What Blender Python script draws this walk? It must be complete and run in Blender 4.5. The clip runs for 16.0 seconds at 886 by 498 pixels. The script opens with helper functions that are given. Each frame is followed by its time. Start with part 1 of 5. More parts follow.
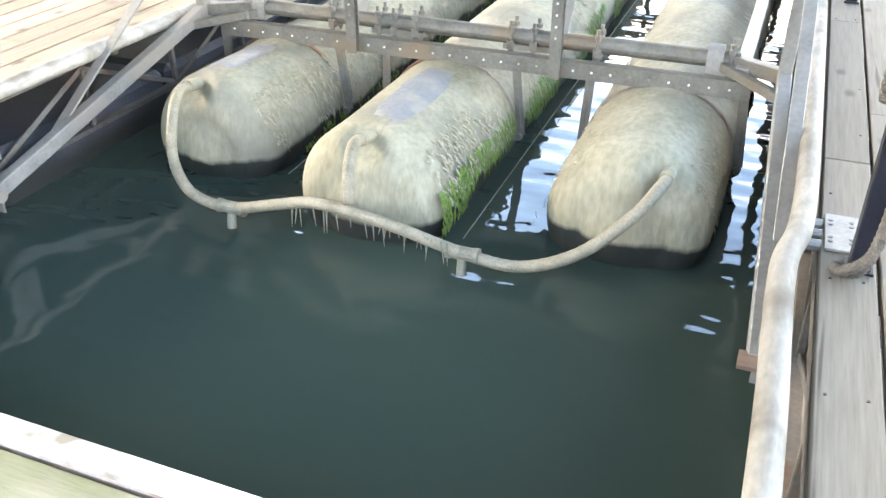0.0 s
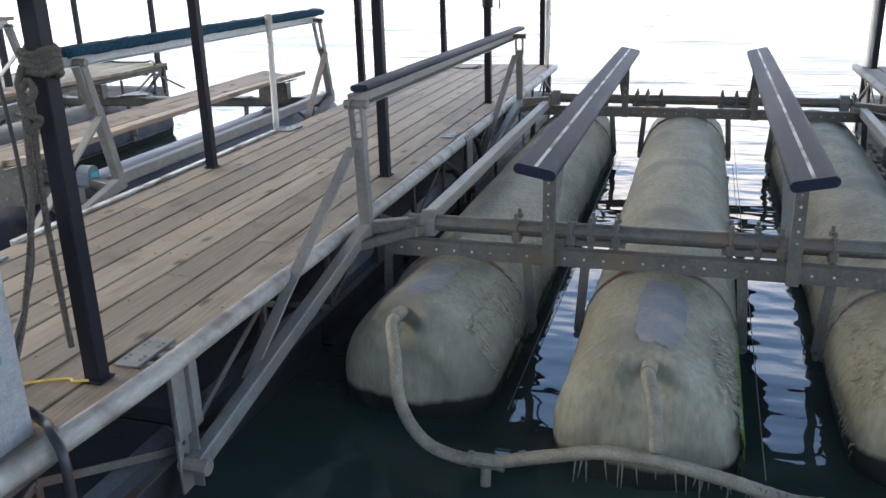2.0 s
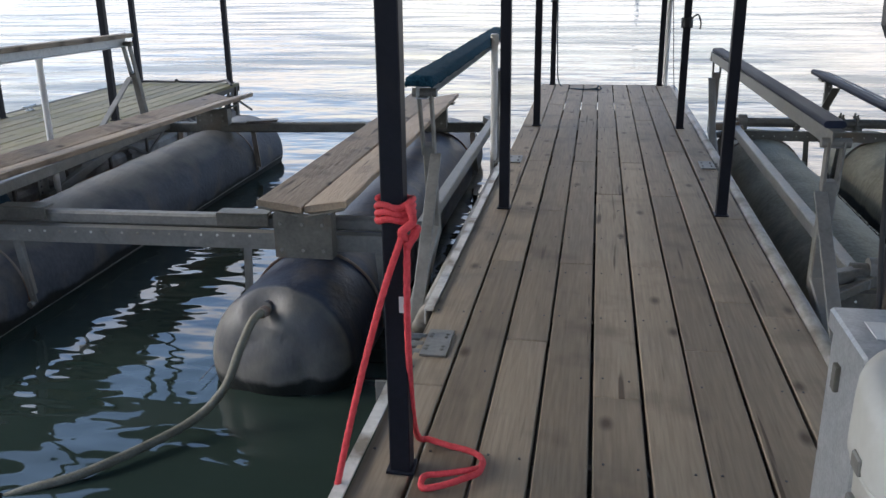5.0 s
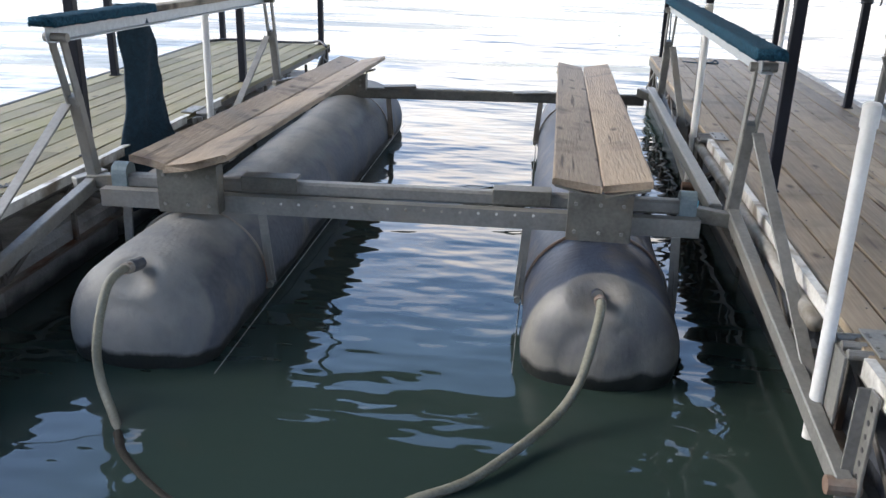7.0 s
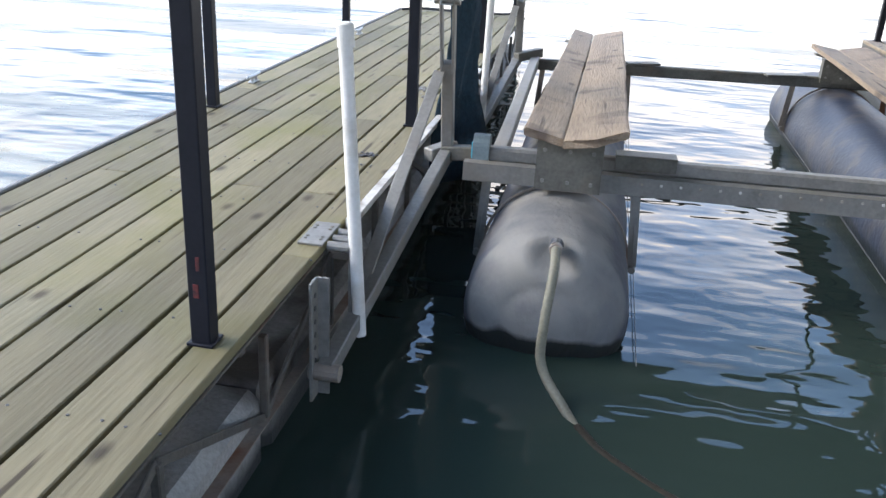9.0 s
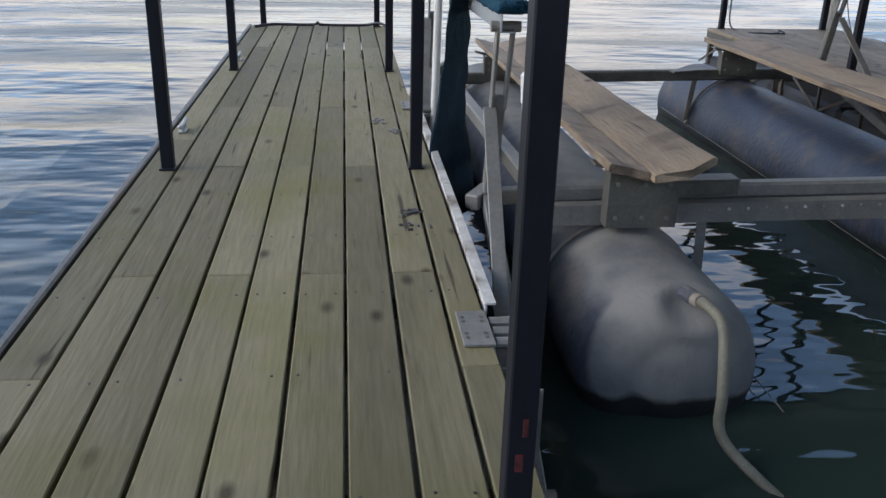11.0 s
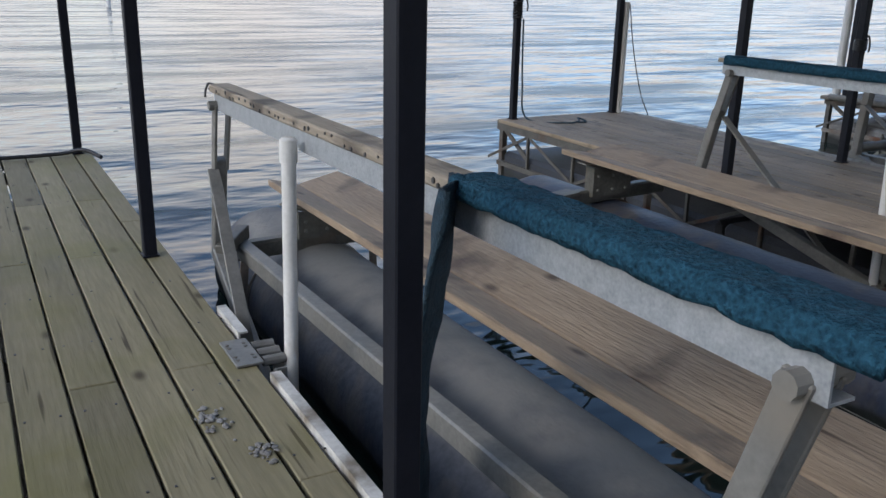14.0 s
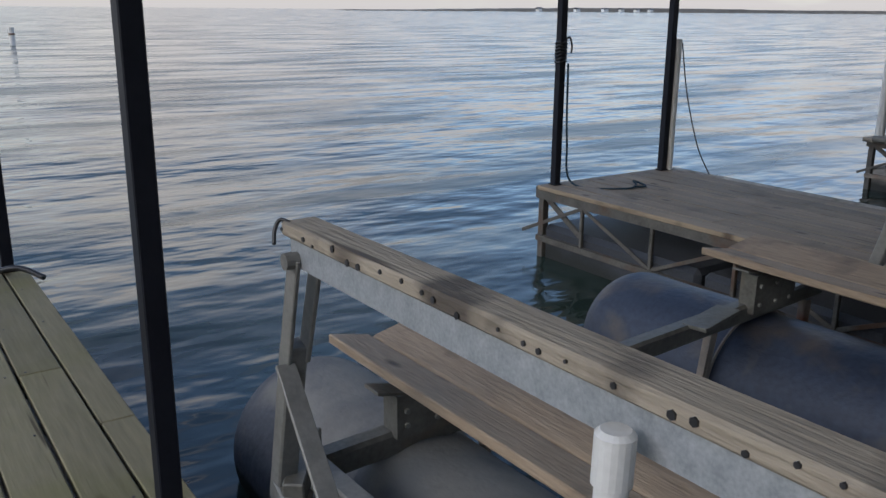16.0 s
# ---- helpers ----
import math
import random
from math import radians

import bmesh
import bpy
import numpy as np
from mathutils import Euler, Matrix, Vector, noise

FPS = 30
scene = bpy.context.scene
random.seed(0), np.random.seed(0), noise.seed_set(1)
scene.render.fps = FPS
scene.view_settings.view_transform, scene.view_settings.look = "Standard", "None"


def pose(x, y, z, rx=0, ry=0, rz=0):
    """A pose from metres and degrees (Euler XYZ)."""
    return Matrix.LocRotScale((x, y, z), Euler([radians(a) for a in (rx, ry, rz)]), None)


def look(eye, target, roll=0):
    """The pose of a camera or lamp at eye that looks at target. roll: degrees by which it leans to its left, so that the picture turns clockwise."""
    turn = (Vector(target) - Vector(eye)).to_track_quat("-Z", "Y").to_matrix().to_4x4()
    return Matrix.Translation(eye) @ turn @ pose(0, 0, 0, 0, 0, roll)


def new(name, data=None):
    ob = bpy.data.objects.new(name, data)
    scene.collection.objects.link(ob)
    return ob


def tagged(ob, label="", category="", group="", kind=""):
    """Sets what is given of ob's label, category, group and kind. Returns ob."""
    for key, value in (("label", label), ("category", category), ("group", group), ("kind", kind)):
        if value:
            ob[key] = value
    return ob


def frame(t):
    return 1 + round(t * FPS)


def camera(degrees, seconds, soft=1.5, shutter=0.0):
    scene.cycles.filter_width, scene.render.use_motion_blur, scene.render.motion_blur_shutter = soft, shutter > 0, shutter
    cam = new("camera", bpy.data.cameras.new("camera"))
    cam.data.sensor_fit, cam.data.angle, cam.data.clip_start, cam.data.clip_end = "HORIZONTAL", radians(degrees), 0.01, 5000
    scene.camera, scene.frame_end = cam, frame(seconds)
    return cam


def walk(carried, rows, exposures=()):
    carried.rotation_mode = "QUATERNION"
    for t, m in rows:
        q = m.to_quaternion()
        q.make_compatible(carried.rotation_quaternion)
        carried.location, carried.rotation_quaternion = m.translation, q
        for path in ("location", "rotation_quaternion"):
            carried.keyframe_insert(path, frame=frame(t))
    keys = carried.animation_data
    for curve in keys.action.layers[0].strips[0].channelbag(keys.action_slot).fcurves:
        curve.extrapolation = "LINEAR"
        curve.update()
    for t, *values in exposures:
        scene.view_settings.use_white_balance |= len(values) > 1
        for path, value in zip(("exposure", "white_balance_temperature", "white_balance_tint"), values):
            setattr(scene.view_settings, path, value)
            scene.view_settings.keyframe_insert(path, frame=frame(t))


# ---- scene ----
PATH = [
    (0, (4.89, -2.37, 1.452), (4.252, -0.782, 0.416), -0.3),
    (0.5, (4.447, -2.408, 1.413), (3.821, -0.705, 0.571), 0.3),
    (1, (4.133, -2.312, 1.414), (3.505, -0.54, 0.733), -0.2),
    (1.5, (3.773, -2.284, 1.417), (3.175, -0.5, 0.739), -0.2),
    (2, (3.328, -2.279, 1.432), (2.776, -0.471, 0.779), -1.6),
    (2.5, (2.864, -2.214, 1.442), (2.47, -0.354, 0.82), -1.3),
    (3, (2.397, -2.267, 1.457), (2.091, -0.39, 0.837), -1.2),
    (3.5, (1.98, -2.291, 1.441), (1.707, -0.412, 0.811), -0.9),
    (4, (1.483, -2.279, 1.467), (1.239, -0.4, 0.828), 0.1),
    (4.5, (0.976, -2.249, 1.48), (0.659, -0.382, 0.836), -0.6),
    (5, (0.504, -2.233, 1.485), (0.172, -0.364, 0.857), -0.7),
    (5.2, (0.284, -2.193, 1.492), (-0.039, -0.324, 0.858), -0.2),
    (7.3, (-1.659, -2.153, 1.414), (-1.84, -0.302, 0.68), 1.9),
    (7.5, (-1.822, -2.118, 1.39), (-1.974, -0.281, 0.613), 2.3),
    (8, (-2.316, -2.027, 1.346), (-2.448, -0.193, 0.559), 4.4),
    (8.5, (-2.809, -2.141, 1.346), (-3.061, -0.324, 0.548), 3.6),
    (8.7, (-2.981, -2.176, 1.327), (-3.291, -0.352, 0.566), 3.1),
    (10.8, (-4.612, -1.681, 1.28), (-4.531, 0.178, 0.546), 2.7),
    (11, (-4.71, -1.555, 1.314), (-4.492, 0.291, 0.577), 1.6),
    (11.5, (-4.86, -1.168, 1.364), (-4.46, 0.652, 0.637), -0.3),
    (12, (-4.971, -0.673, 1.415), (-4.496, 1.174, 0.811), -0.9),
    (12.5, (-5.089, -0.182, 1.41), (-4.497, 1.634, 0.818), -0.7),
    (13, (-5.08, 0.312, 1.401), (-4.328, 2.067, 0.806), 0.4),
    (13.5, (-5.085, 0.918, 1.385), (-4.219, 2.621, 0.793), 1.0),
    (14, (-5.083, 1.447, 1.403), (-4.152, 3.113, 0.802), 1.3),
    (14.5, (-5.1, 1.953, 1.433), (-4.162, 3.637, 0.9), 2.0),
    (15, (-5.082, 2.599, 1.468), (-4.094, 4.254, 0.934), 1.9),
    (15.5, (-5.006, 3.149, 1.476), (-3.972, 4.772, 0.93), 2.6),
    (16, (-4.956, 3.586, 1.444), (-3.862, 5.172, 0.907), 0.5),
]
cam = camera(54.5, 16.0)
EXPOSURES = [(0, 4.5, 8300, 10), (0.5, 3.85, 7600, 10), (0.9, 2.75, 7000, 10), (1.5, 2.4, 6900, 10), (2.5, 2.3, 6800, 10), (4, 1.8, 6700, 10), (5.2, 1.5, 6600, 10), (7.3, 2.2, 6700, 10), (8.7, 2.4, 6700, 10), (10.8, 1.12, 6500, 10), (12.5, 1.25, 6500, 10), (13.5, 1.05, 6500, 10), (14.5, 0.75, 6450, 10), (16, 0.45, 6450, 10)]
walk(cam, [(t, look(e, g, r)) for t, e, g, r in PATH], EXPOSURES)

WATER_Z = -0.63
ROOF_Z = 4.2

# ---- light ----
world = bpy.data.worlds.new("sky")
scene.world = world
world.use_nodes = True
wn, wl = world.node_tree.nodes, world.node_tree.links
wn.clear()
sky = wn.new("ShaderNodeTexSky")
sky.sky_type = "NISHITA"
sky.sun_disc = False
sky.sun_elevation, sky.sun_rotation = radians(30), radians(265)
wtc = wn.new("ShaderNodeTexCoord")
wmap = wn.new("ShaderNodeMapping")
wmap.inputs["Scale"].default_value = (1.0, 1.0, 3.2)
wnoise = wn.new("ShaderNodeTexNoise")
wnoise.inputs["Scale"].default_value = 2.3
wnoise.inputs["Detail"].default_value = 7.0
wnoise.inputs["Roughness"].default_value = 0.55
wsep = wn.new("ShaderNodeSeparateXYZ")
wl.new(wtc.outputs["Generated"], wsep.inputs["Vector"])
# the cloud cover closes towards the horizon
cover = wn.new("ShaderNodeMapRange")
for k, v in zip(("From Min", "From Max", "To Min", "To Max"), (0.0, 0.55, 0.16, -0.16)):
    cover.inputs[k].default_value = v
wl.new(wsep.outputs["Z"], cover.inputs["Value"])
wadd = wn.new("ShaderNodeMath")
wl.new(wnoise.outputs["Fac"], wadd.inputs[0])
wl.new(cover.outputs["Result"], wadd.inputs[1])
wramp = wn.new("ShaderNodeMapRange")
wramp.inputs["From Min"].default_value, wramp.inputs["From Max"].default_value = 0.42, 0.62
glow = wn.new("ShaderNodeMapRange")
for k, v in zip(("From Min", "From Max", "To Min", "To Max"), (0.0, 0.38, 0.42, 0.97)):
    glow.inputs[k].default_value = v
wl.new(wsep.outputs["Z"], glow.inputs["Value"])
wcloud = wn.new("ShaderNodeVectorMath")
wcloud.operation = "SCALE"
wcloud.inputs[0].default_value = (7.6, 7.25, 7.2)
wl.new(glow.outputs["Result"], wcloud.inputs["Scale"])
wmix = wn.new("ShaderNodeMix")
wmix.data_type = "RGBA"
wbg = wn.new("ShaderNodeBackground")
wbg.inputs["Strength"].default_value = 0.15
wout = wn.new("ShaderNodeOutputWorld")
wl.new(wtc.outputs["Generated"], wmap.inputs["Vector"])
wl.new(wmap.outputs["Vector"], wnoise.inputs["Vector"])
wl.new(wadd.outputs[0], wramp.inputs["Value"])
wl.new(wramp.outputs["Result"], wmix.inputs[0])
wblue = wn.new("ShaderNodeVectorMath")
wblue.operation = "MULTIPLY"
wblue.inputs[1].default_value = (1.1, 1.2, 1.34)
wl.new(sky.outputs["Color"], wblue.inputs[0])
wl.new(wblue.outputs["Vector"], wmix.inputs[6])
wl.new(wcloud.outputs["Vector"], wmix.inputs[7])
wl.new(wmix.outputs[2], wbg.inputs["Color"])
wl.new(wbg.outputs["Background"], wout.inputs["Surface"])

sun_data = bpy.data.lights.new("sun", "SUN")
sun_data.energy, sun_data.angle, sun_data.color = 0.62, radians(20), (1.0, 0.95, 0.88)
sun = new("sun", sun_data)
sun.matrix_world = look((0, 0, 20), (-math.sin(radians(265)) * 10, -math.cos(radians(265)) * 10, 20 - 10 * math.tan(radians(30))))


# ---- materials ----
def surf(name, c1, c2, scale=6.0, rough=0.6, metal=0.0, bump=0.15, stretch=(1, 1, 1), fine=60.0, tint=0.0,
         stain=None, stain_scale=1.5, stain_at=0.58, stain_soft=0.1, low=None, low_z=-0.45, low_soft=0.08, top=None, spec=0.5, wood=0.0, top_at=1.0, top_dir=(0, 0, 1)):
    """Two-scale noise colour, bump, wear stains; low: colour of growth under a height; top: colour on faces turned
    towards top_dir.
    """
    m = bpy.data.materials.new(name)
    m.use_nodes = True
    n, l = m.node_tree.nodes, m.node_tree.links
    b = n["Principled BSDF"]
    b.inputs["Metallic"].default_value = metal
    b.inputs["Specular IOR Level"].default_value = spec
    geo = n.new("ShaderNodeNewGeometry")
    mp = n.new("ShaderNodeMapping")
    mp.inputs["Scale"].default_value = stretch
    info = n.new("ShaderNodeObjectInfo")
    add = n.new("ShaderNodeVectorMath")
    add.operation = "MULTIPLY_ADD"
    add.inputs[1].default_value = (7.0, 13.0, 5.0)
    l.new(info.outputs["Random"], add.inputs[0])
    l.new(geo.outputs["Position"], add.inputs[2])
    l.new(add.outputs["Vector"], mp.inputs["Vector"])
    n1 = n.new("ShaderNodeTexNoise")
    n1.inputs["Scale"].default_value, n1.inputs["Detail"].default_value = scale, 6.0
    n2 = n.new("ShaderNodeTexNoise")
    n2.inputs["Scale"].default_value, n2.inputs["Detail"].default_value = fine, 4.0
    l.new(mp.outputs["Vector"], n1.inputs["Vector"])
    l.new(mp.outputs["Vector"], n2.inputs["Vector"])
    fac = n.new("ShaderNodeMath")
    fac.operation = "MULTIPLY_ADD"
    fac.inputs[1].default_value = 0.9
    l.new(n2.outputs["Fac"], fac.inputs[0])
    half = n.new("ShaderNodeMath")
    half.operation = "MULTIPLY_ADD"
    half.inputs[1].default_value, half.inputs[2].default_value = 1.3, -0.6
    l.new(n1.outputs["Fac"], half.inputs[0])
    l.new(half.outputs[0], fac.inputs[2])
    mix = n.new("ShaderNodeMix")
    mix.data_type = "RGBA"
    mix.inputs[6].default_value, mix.inputs[7].default_value = (*c1, 1), (*c2, 1)
    l.new(fac.outputs[0], mix.inputs[0])
    colour = mix.outputs[2]
    if wood:
        # knots and drying cracks along the boards
        km = n.new("ShaderNodeMapping")
        km.inputs["Scale"].default_value = (2.4, 1.2, 1.0) if stretch[1] < 1 else (1.2, 2.4, 1.0)
        l.new(add.outputs["Vector"], km.inputs["Vector"])
        kv = n.new("ShaderNodeTexVoronoi")
        kv.voronoi_dimensions = "2D"
        kv.inputs["Scale"].default_value = 1.0
        l.new(km.outputs["Vector"], kv.inputs["Vector"])
        kr = n.new("ShaderNodeMapRange")
        for k_, v_ in zip(("From Min", "From Max", "To Min", "To Max"), (0.02, 0.075, wood, 0.0)):
            kr.inputs[k_].default_value = v_
        l.new(kv.outputs["Distance"], kr.inputs["Value"])
        cm = n.new("ShaderNodeMapping")
        cm.inputs["Scale"].default_value = (26, 1.1, 1) if stretch[1] < 1 else (1.1, 26, 1)
        l.new(add.outputs["Vector"], cm.inputs["Vector"])
        cn = n.new("ShaderNodeTexNoise")
        cn.inputs["Scale"].default_value, cn.inputs["Detail"].default_value = 1.0, 2.0
        l.new(cm.outputs["Vector"], cn.inputs["Vector"])
        cd = n.new("ShaderNodeMapRange")
        for k_, v_ in zip(("From Min", "From Max", "To Min", "To Max"), (0.27, 0.33, wood, 0.0)):
            cd.inputs[k_].default_value = v_
        l.new(cn.outputs["Fac"], cd.inputs["Value"])
        kx = n.new("ShaderNodeMath")
        kx.operation = "MAXIMUM"
        l.new(kr.outputs["Result"], kx.inputs[0])
        l.new(cd.outputs["Result"], kx.inputs[1])
        mk = n.new("ShaderNodeMix")
        mk.data_type = "RGBA"
        mk.inputs[7].default_value = (c1[0] * 0.35, c1[1] * 0.3, c1[2] * 0.28, 1)
        l.new(kx.outputs[0], mk.inputs[0])
        l.new(colour, mk.inputs[6])
        colour = mk.outputs[2]
    if stain:
        n3 = n.new("ShaderNodeTexNoise")
        n3.inputs["Scale"].default_value, n3.inputs["Detail"].default_value = stain_scale, 5.0
        l.new(geo.outputs["Position"], n3.inputs["Vector"])
        r3 = n.new("ShaderNodeMapRange")
        r3.inputs["From Min"].default_value, r3.inputs["From Max"].default_value = stain_at - 0.06, stain_at + stain_soft
        l.new(n3.outputs["Fac"], r3.inputs["Value"])
        m3 = n.new("ShaderNodeMix")
        m3.data_type = "RGBA"
        m3.inputs[7].default_value = (*stain, 1)
        l.new(r3.outputs["Result"], m3.inputs[0])
        l.new(colour, m3.inputs[6])
        colour = m3.outputs[2]
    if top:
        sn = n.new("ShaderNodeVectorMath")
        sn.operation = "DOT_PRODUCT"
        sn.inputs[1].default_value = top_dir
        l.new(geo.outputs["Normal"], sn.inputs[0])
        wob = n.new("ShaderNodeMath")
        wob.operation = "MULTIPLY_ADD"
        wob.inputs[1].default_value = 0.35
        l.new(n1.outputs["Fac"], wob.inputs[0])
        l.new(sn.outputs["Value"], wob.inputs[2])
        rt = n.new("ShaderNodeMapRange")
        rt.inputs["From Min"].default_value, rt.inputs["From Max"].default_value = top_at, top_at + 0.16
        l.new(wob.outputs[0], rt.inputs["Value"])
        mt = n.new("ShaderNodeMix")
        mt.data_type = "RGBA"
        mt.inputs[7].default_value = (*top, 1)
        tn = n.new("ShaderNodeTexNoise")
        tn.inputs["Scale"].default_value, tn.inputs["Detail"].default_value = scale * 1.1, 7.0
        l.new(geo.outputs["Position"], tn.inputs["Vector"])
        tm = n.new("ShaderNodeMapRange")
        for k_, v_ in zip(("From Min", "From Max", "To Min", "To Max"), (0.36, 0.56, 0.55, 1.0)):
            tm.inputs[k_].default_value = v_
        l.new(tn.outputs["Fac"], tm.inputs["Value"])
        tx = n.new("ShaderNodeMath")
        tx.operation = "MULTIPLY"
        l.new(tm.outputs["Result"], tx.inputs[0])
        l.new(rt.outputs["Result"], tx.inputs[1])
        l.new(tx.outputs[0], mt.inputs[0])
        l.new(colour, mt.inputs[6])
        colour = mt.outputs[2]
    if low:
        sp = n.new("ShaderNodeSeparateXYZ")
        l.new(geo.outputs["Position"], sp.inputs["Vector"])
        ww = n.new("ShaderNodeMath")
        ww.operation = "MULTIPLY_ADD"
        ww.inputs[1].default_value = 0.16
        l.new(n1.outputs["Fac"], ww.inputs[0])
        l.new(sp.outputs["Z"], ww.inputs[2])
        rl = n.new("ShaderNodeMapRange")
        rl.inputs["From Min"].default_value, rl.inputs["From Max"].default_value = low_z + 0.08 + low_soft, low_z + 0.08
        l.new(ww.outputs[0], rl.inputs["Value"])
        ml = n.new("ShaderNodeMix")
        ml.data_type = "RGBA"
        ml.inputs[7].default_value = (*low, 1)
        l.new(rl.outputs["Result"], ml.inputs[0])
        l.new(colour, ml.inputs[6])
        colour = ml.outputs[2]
    if tint:
        tv = n.new("ShaderNodeMath")
        tv.operation = "MULTIPLY_ADD"
        tv.inputs[1].default_value, tv.inputs[2].default_value = 2 * tint, 1 - tint
        l.new(info.outputs["Random"], tv.inputs[0])
        hs = n.new("ShaderNodeHueSaturation")
        l.new(tv.outputs[0], hs.inputs["Value"])
        l.new(colour, hs.inputs["Color"])
        colour = hs.outputs["Color"]
    l.new(colour, b.inputs["Base Color"])
    rr = n.new("ShaderNodeMapRange")
    rr.inputs["To Min"].default_value, rr.inputs["To Max"].default_value = max(0.03, rough - 0.12), min(1.0, rough + 0.12)
    l.new(n1.outputs["Fac"], rr.inputs["Value"])
    l.new(rr.outputs["Result"], b.inputs["Roughness"])
    if bump:
        bp = n.new("ShaderNodeBump")
        bp.inputs["Strength"].default_value, bp.inputs["Distance"].default_value = bump, 0.01
        l.new(fac.outputs[0], bp.inputs["Height"])
        l.new(bp.outputs["Normal"], b.inputs["Normal"])
    return m


M_PLANK_BROWN = surf("brown_stained_planks", (0.13, 0.099, 0.067), (0.322, 0.255, 0.178), 5, 0.7, bump=0.26, stretch=(1, 0.055, 1), fine=75, tint=0.2, wood=0.8, stain=(0.11, 0.083, 0.056), stain_scale=2.6, stain_at=0.6, stain_soft=0.2, spec=0.25)
M_PLANK_GREEN = surf("algae_green_planks", (0.112, 0.096, 0.053), (0.24, 0.208, 0.126), 4, 0.74, bump=0.24, stretch=(1, 0.08, 1), fine=60, tint=0.24, wood=0.9, stain=(0.14, 0.127, 0.045), stain_scale=1.7, stain_at=0.54, stain_soft=0.24, spec=0.25)
M_PLANK_GREY = surf("weathered_grey_planks", (0.09, 0.074, 0.053), (0.2, 0.17, 0.128), 5, 0.72, bump=0.24, stretch=(1, 0.055, 1), fine=75, tint=0.16, wood=0.7, spec=0.25)
M_PLANK_X = surf("weathered_walkway_planks", (0.15, 0.13, 0.075), (0.3, 0.27, 0.18), 5, 0.7, bump=0.4, stretch=(0.12, 1, 1), fine=70, tint=0.1, stain=(0.13, 0.14, 0.05), stain_scale=1.6, stain_at=0.55)
M_BUNK_WOOD = surf("split_bunk_wood", (0.16, 0.115, 0.075), (0.39, 0.3, 0.21), 6, 0.75, bump=0.8, stretch=(1, 0.1, 1), fine=80, tint=0.12, wood=0.9, stain=(0.1, 0.07, 0.05), stain_scale=3.0, stain_at=0.62)
M_RAIL_WOOD = surf("bare_rail_wood", (0.16, 0.132, 0.1), (0.36, 0.305, 0.23), 7, 0.8, bump=0.9, stretch=(1, 0.1, 1), fine=80, wood=0.9, stain=(0.08, 0.065, 0.05), stain_scale=4, stain_at=0.6)
M_STEEL = surf("galvanised_steel", (0.125, 0.122, 0.11), (0.245, 0.238, 0.216), 9, 0.55, 0.25, 0.15, fine=50, stain=(0.2, 0.18, 0.15), stain_scale=2.2, stain_at=0.6)
M_STEEL_DARK = surf("grimy_galvanised_steel", (0.07, 0.067, 0.055), (0.17, 0.163, 0.14), 9, 0.55, 0.3, 0.2, fine=50, stain=(0.16, 0.12, 0.08), stain_scale=3, stain_at=0.6)
M_STEEL_RUST = surf("rust_streaked_steel", (0.16, 0.14, 0.12), (0.3, 0.25, 0.2), 7, 0.65, 0.2, 0.25, stain=(0.16, 0.07, 0.035), stain_scale=3, stain_at=0.55)
M_TRUSS = surf("dark_weathered_steel", (0.05, 0.046, 0.04), (0.14, 0.13, 0.112), 9, 0.6, 0.2, 0.2, fine=50, stain=(0.09, 0.05, 0.03), stain_scale=3, stain_at=0.6)
M_POST = surf("dark_painted_steel", (0.006, 0.007, 0.011), (0.013, 0.014, 0.02), 5, 0.5, 0.0, 0.05, stain=(0.02, 0.019, 0.02), stain_scale=3, stain_at=0.66, spec=0.2)
M_RUB = surf("scuffed_white_rub_rail", (0.17, 0.157, 0.13), (0.4, 0.375, 0.33), 8, 0.6, bump=0.25, stretch=(1, 0.35, 1), stain=(0.13, 0.11, 0.08), stain_scale=4, stain_at=0.55)
M_RUB_DIRTY = surf("grimy_rub_rail", (0.1, 0.09, 0.072), (0.25, 0.228, 0.185), 8, 0.65, bump=0.25, stretch=(1, 0.35, 1), stain=(0.09, 0.075, 0.055), stain_scale=4, stain_at=0.55)
M_WHITE_STRIP = surf("chalky_white_strip", (0.4, 0.385, 0.345), (0.64, 0.62, 0.57), 12, 0.6, bump=0.2, stain=(0.17, 0.14, 0.1), stain_scale=5, stain_at=0.54)
M_RUBBER = surf("black_rubber_edge", (0.012, 0.013, 0.014), (0.04, 0.04, 0.042), 10, 0.6, bump=0.1)
M_PVC = surf("white_pipe", (0.5, 0.49, 0.455), (0.66, 0.65, 0.62), 6, 0.45, bump=0.05, stain=(0.4, 0.36, 0.28), stain_scale=4, stain_at=0.62)
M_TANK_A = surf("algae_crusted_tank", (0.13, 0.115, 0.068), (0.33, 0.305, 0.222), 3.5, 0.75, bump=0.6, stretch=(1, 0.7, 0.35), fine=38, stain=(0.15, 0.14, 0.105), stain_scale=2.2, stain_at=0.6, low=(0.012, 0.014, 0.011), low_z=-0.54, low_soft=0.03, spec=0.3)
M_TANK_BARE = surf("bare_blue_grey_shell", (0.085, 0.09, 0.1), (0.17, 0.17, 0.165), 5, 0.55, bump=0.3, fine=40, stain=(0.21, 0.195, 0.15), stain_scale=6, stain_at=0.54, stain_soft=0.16)
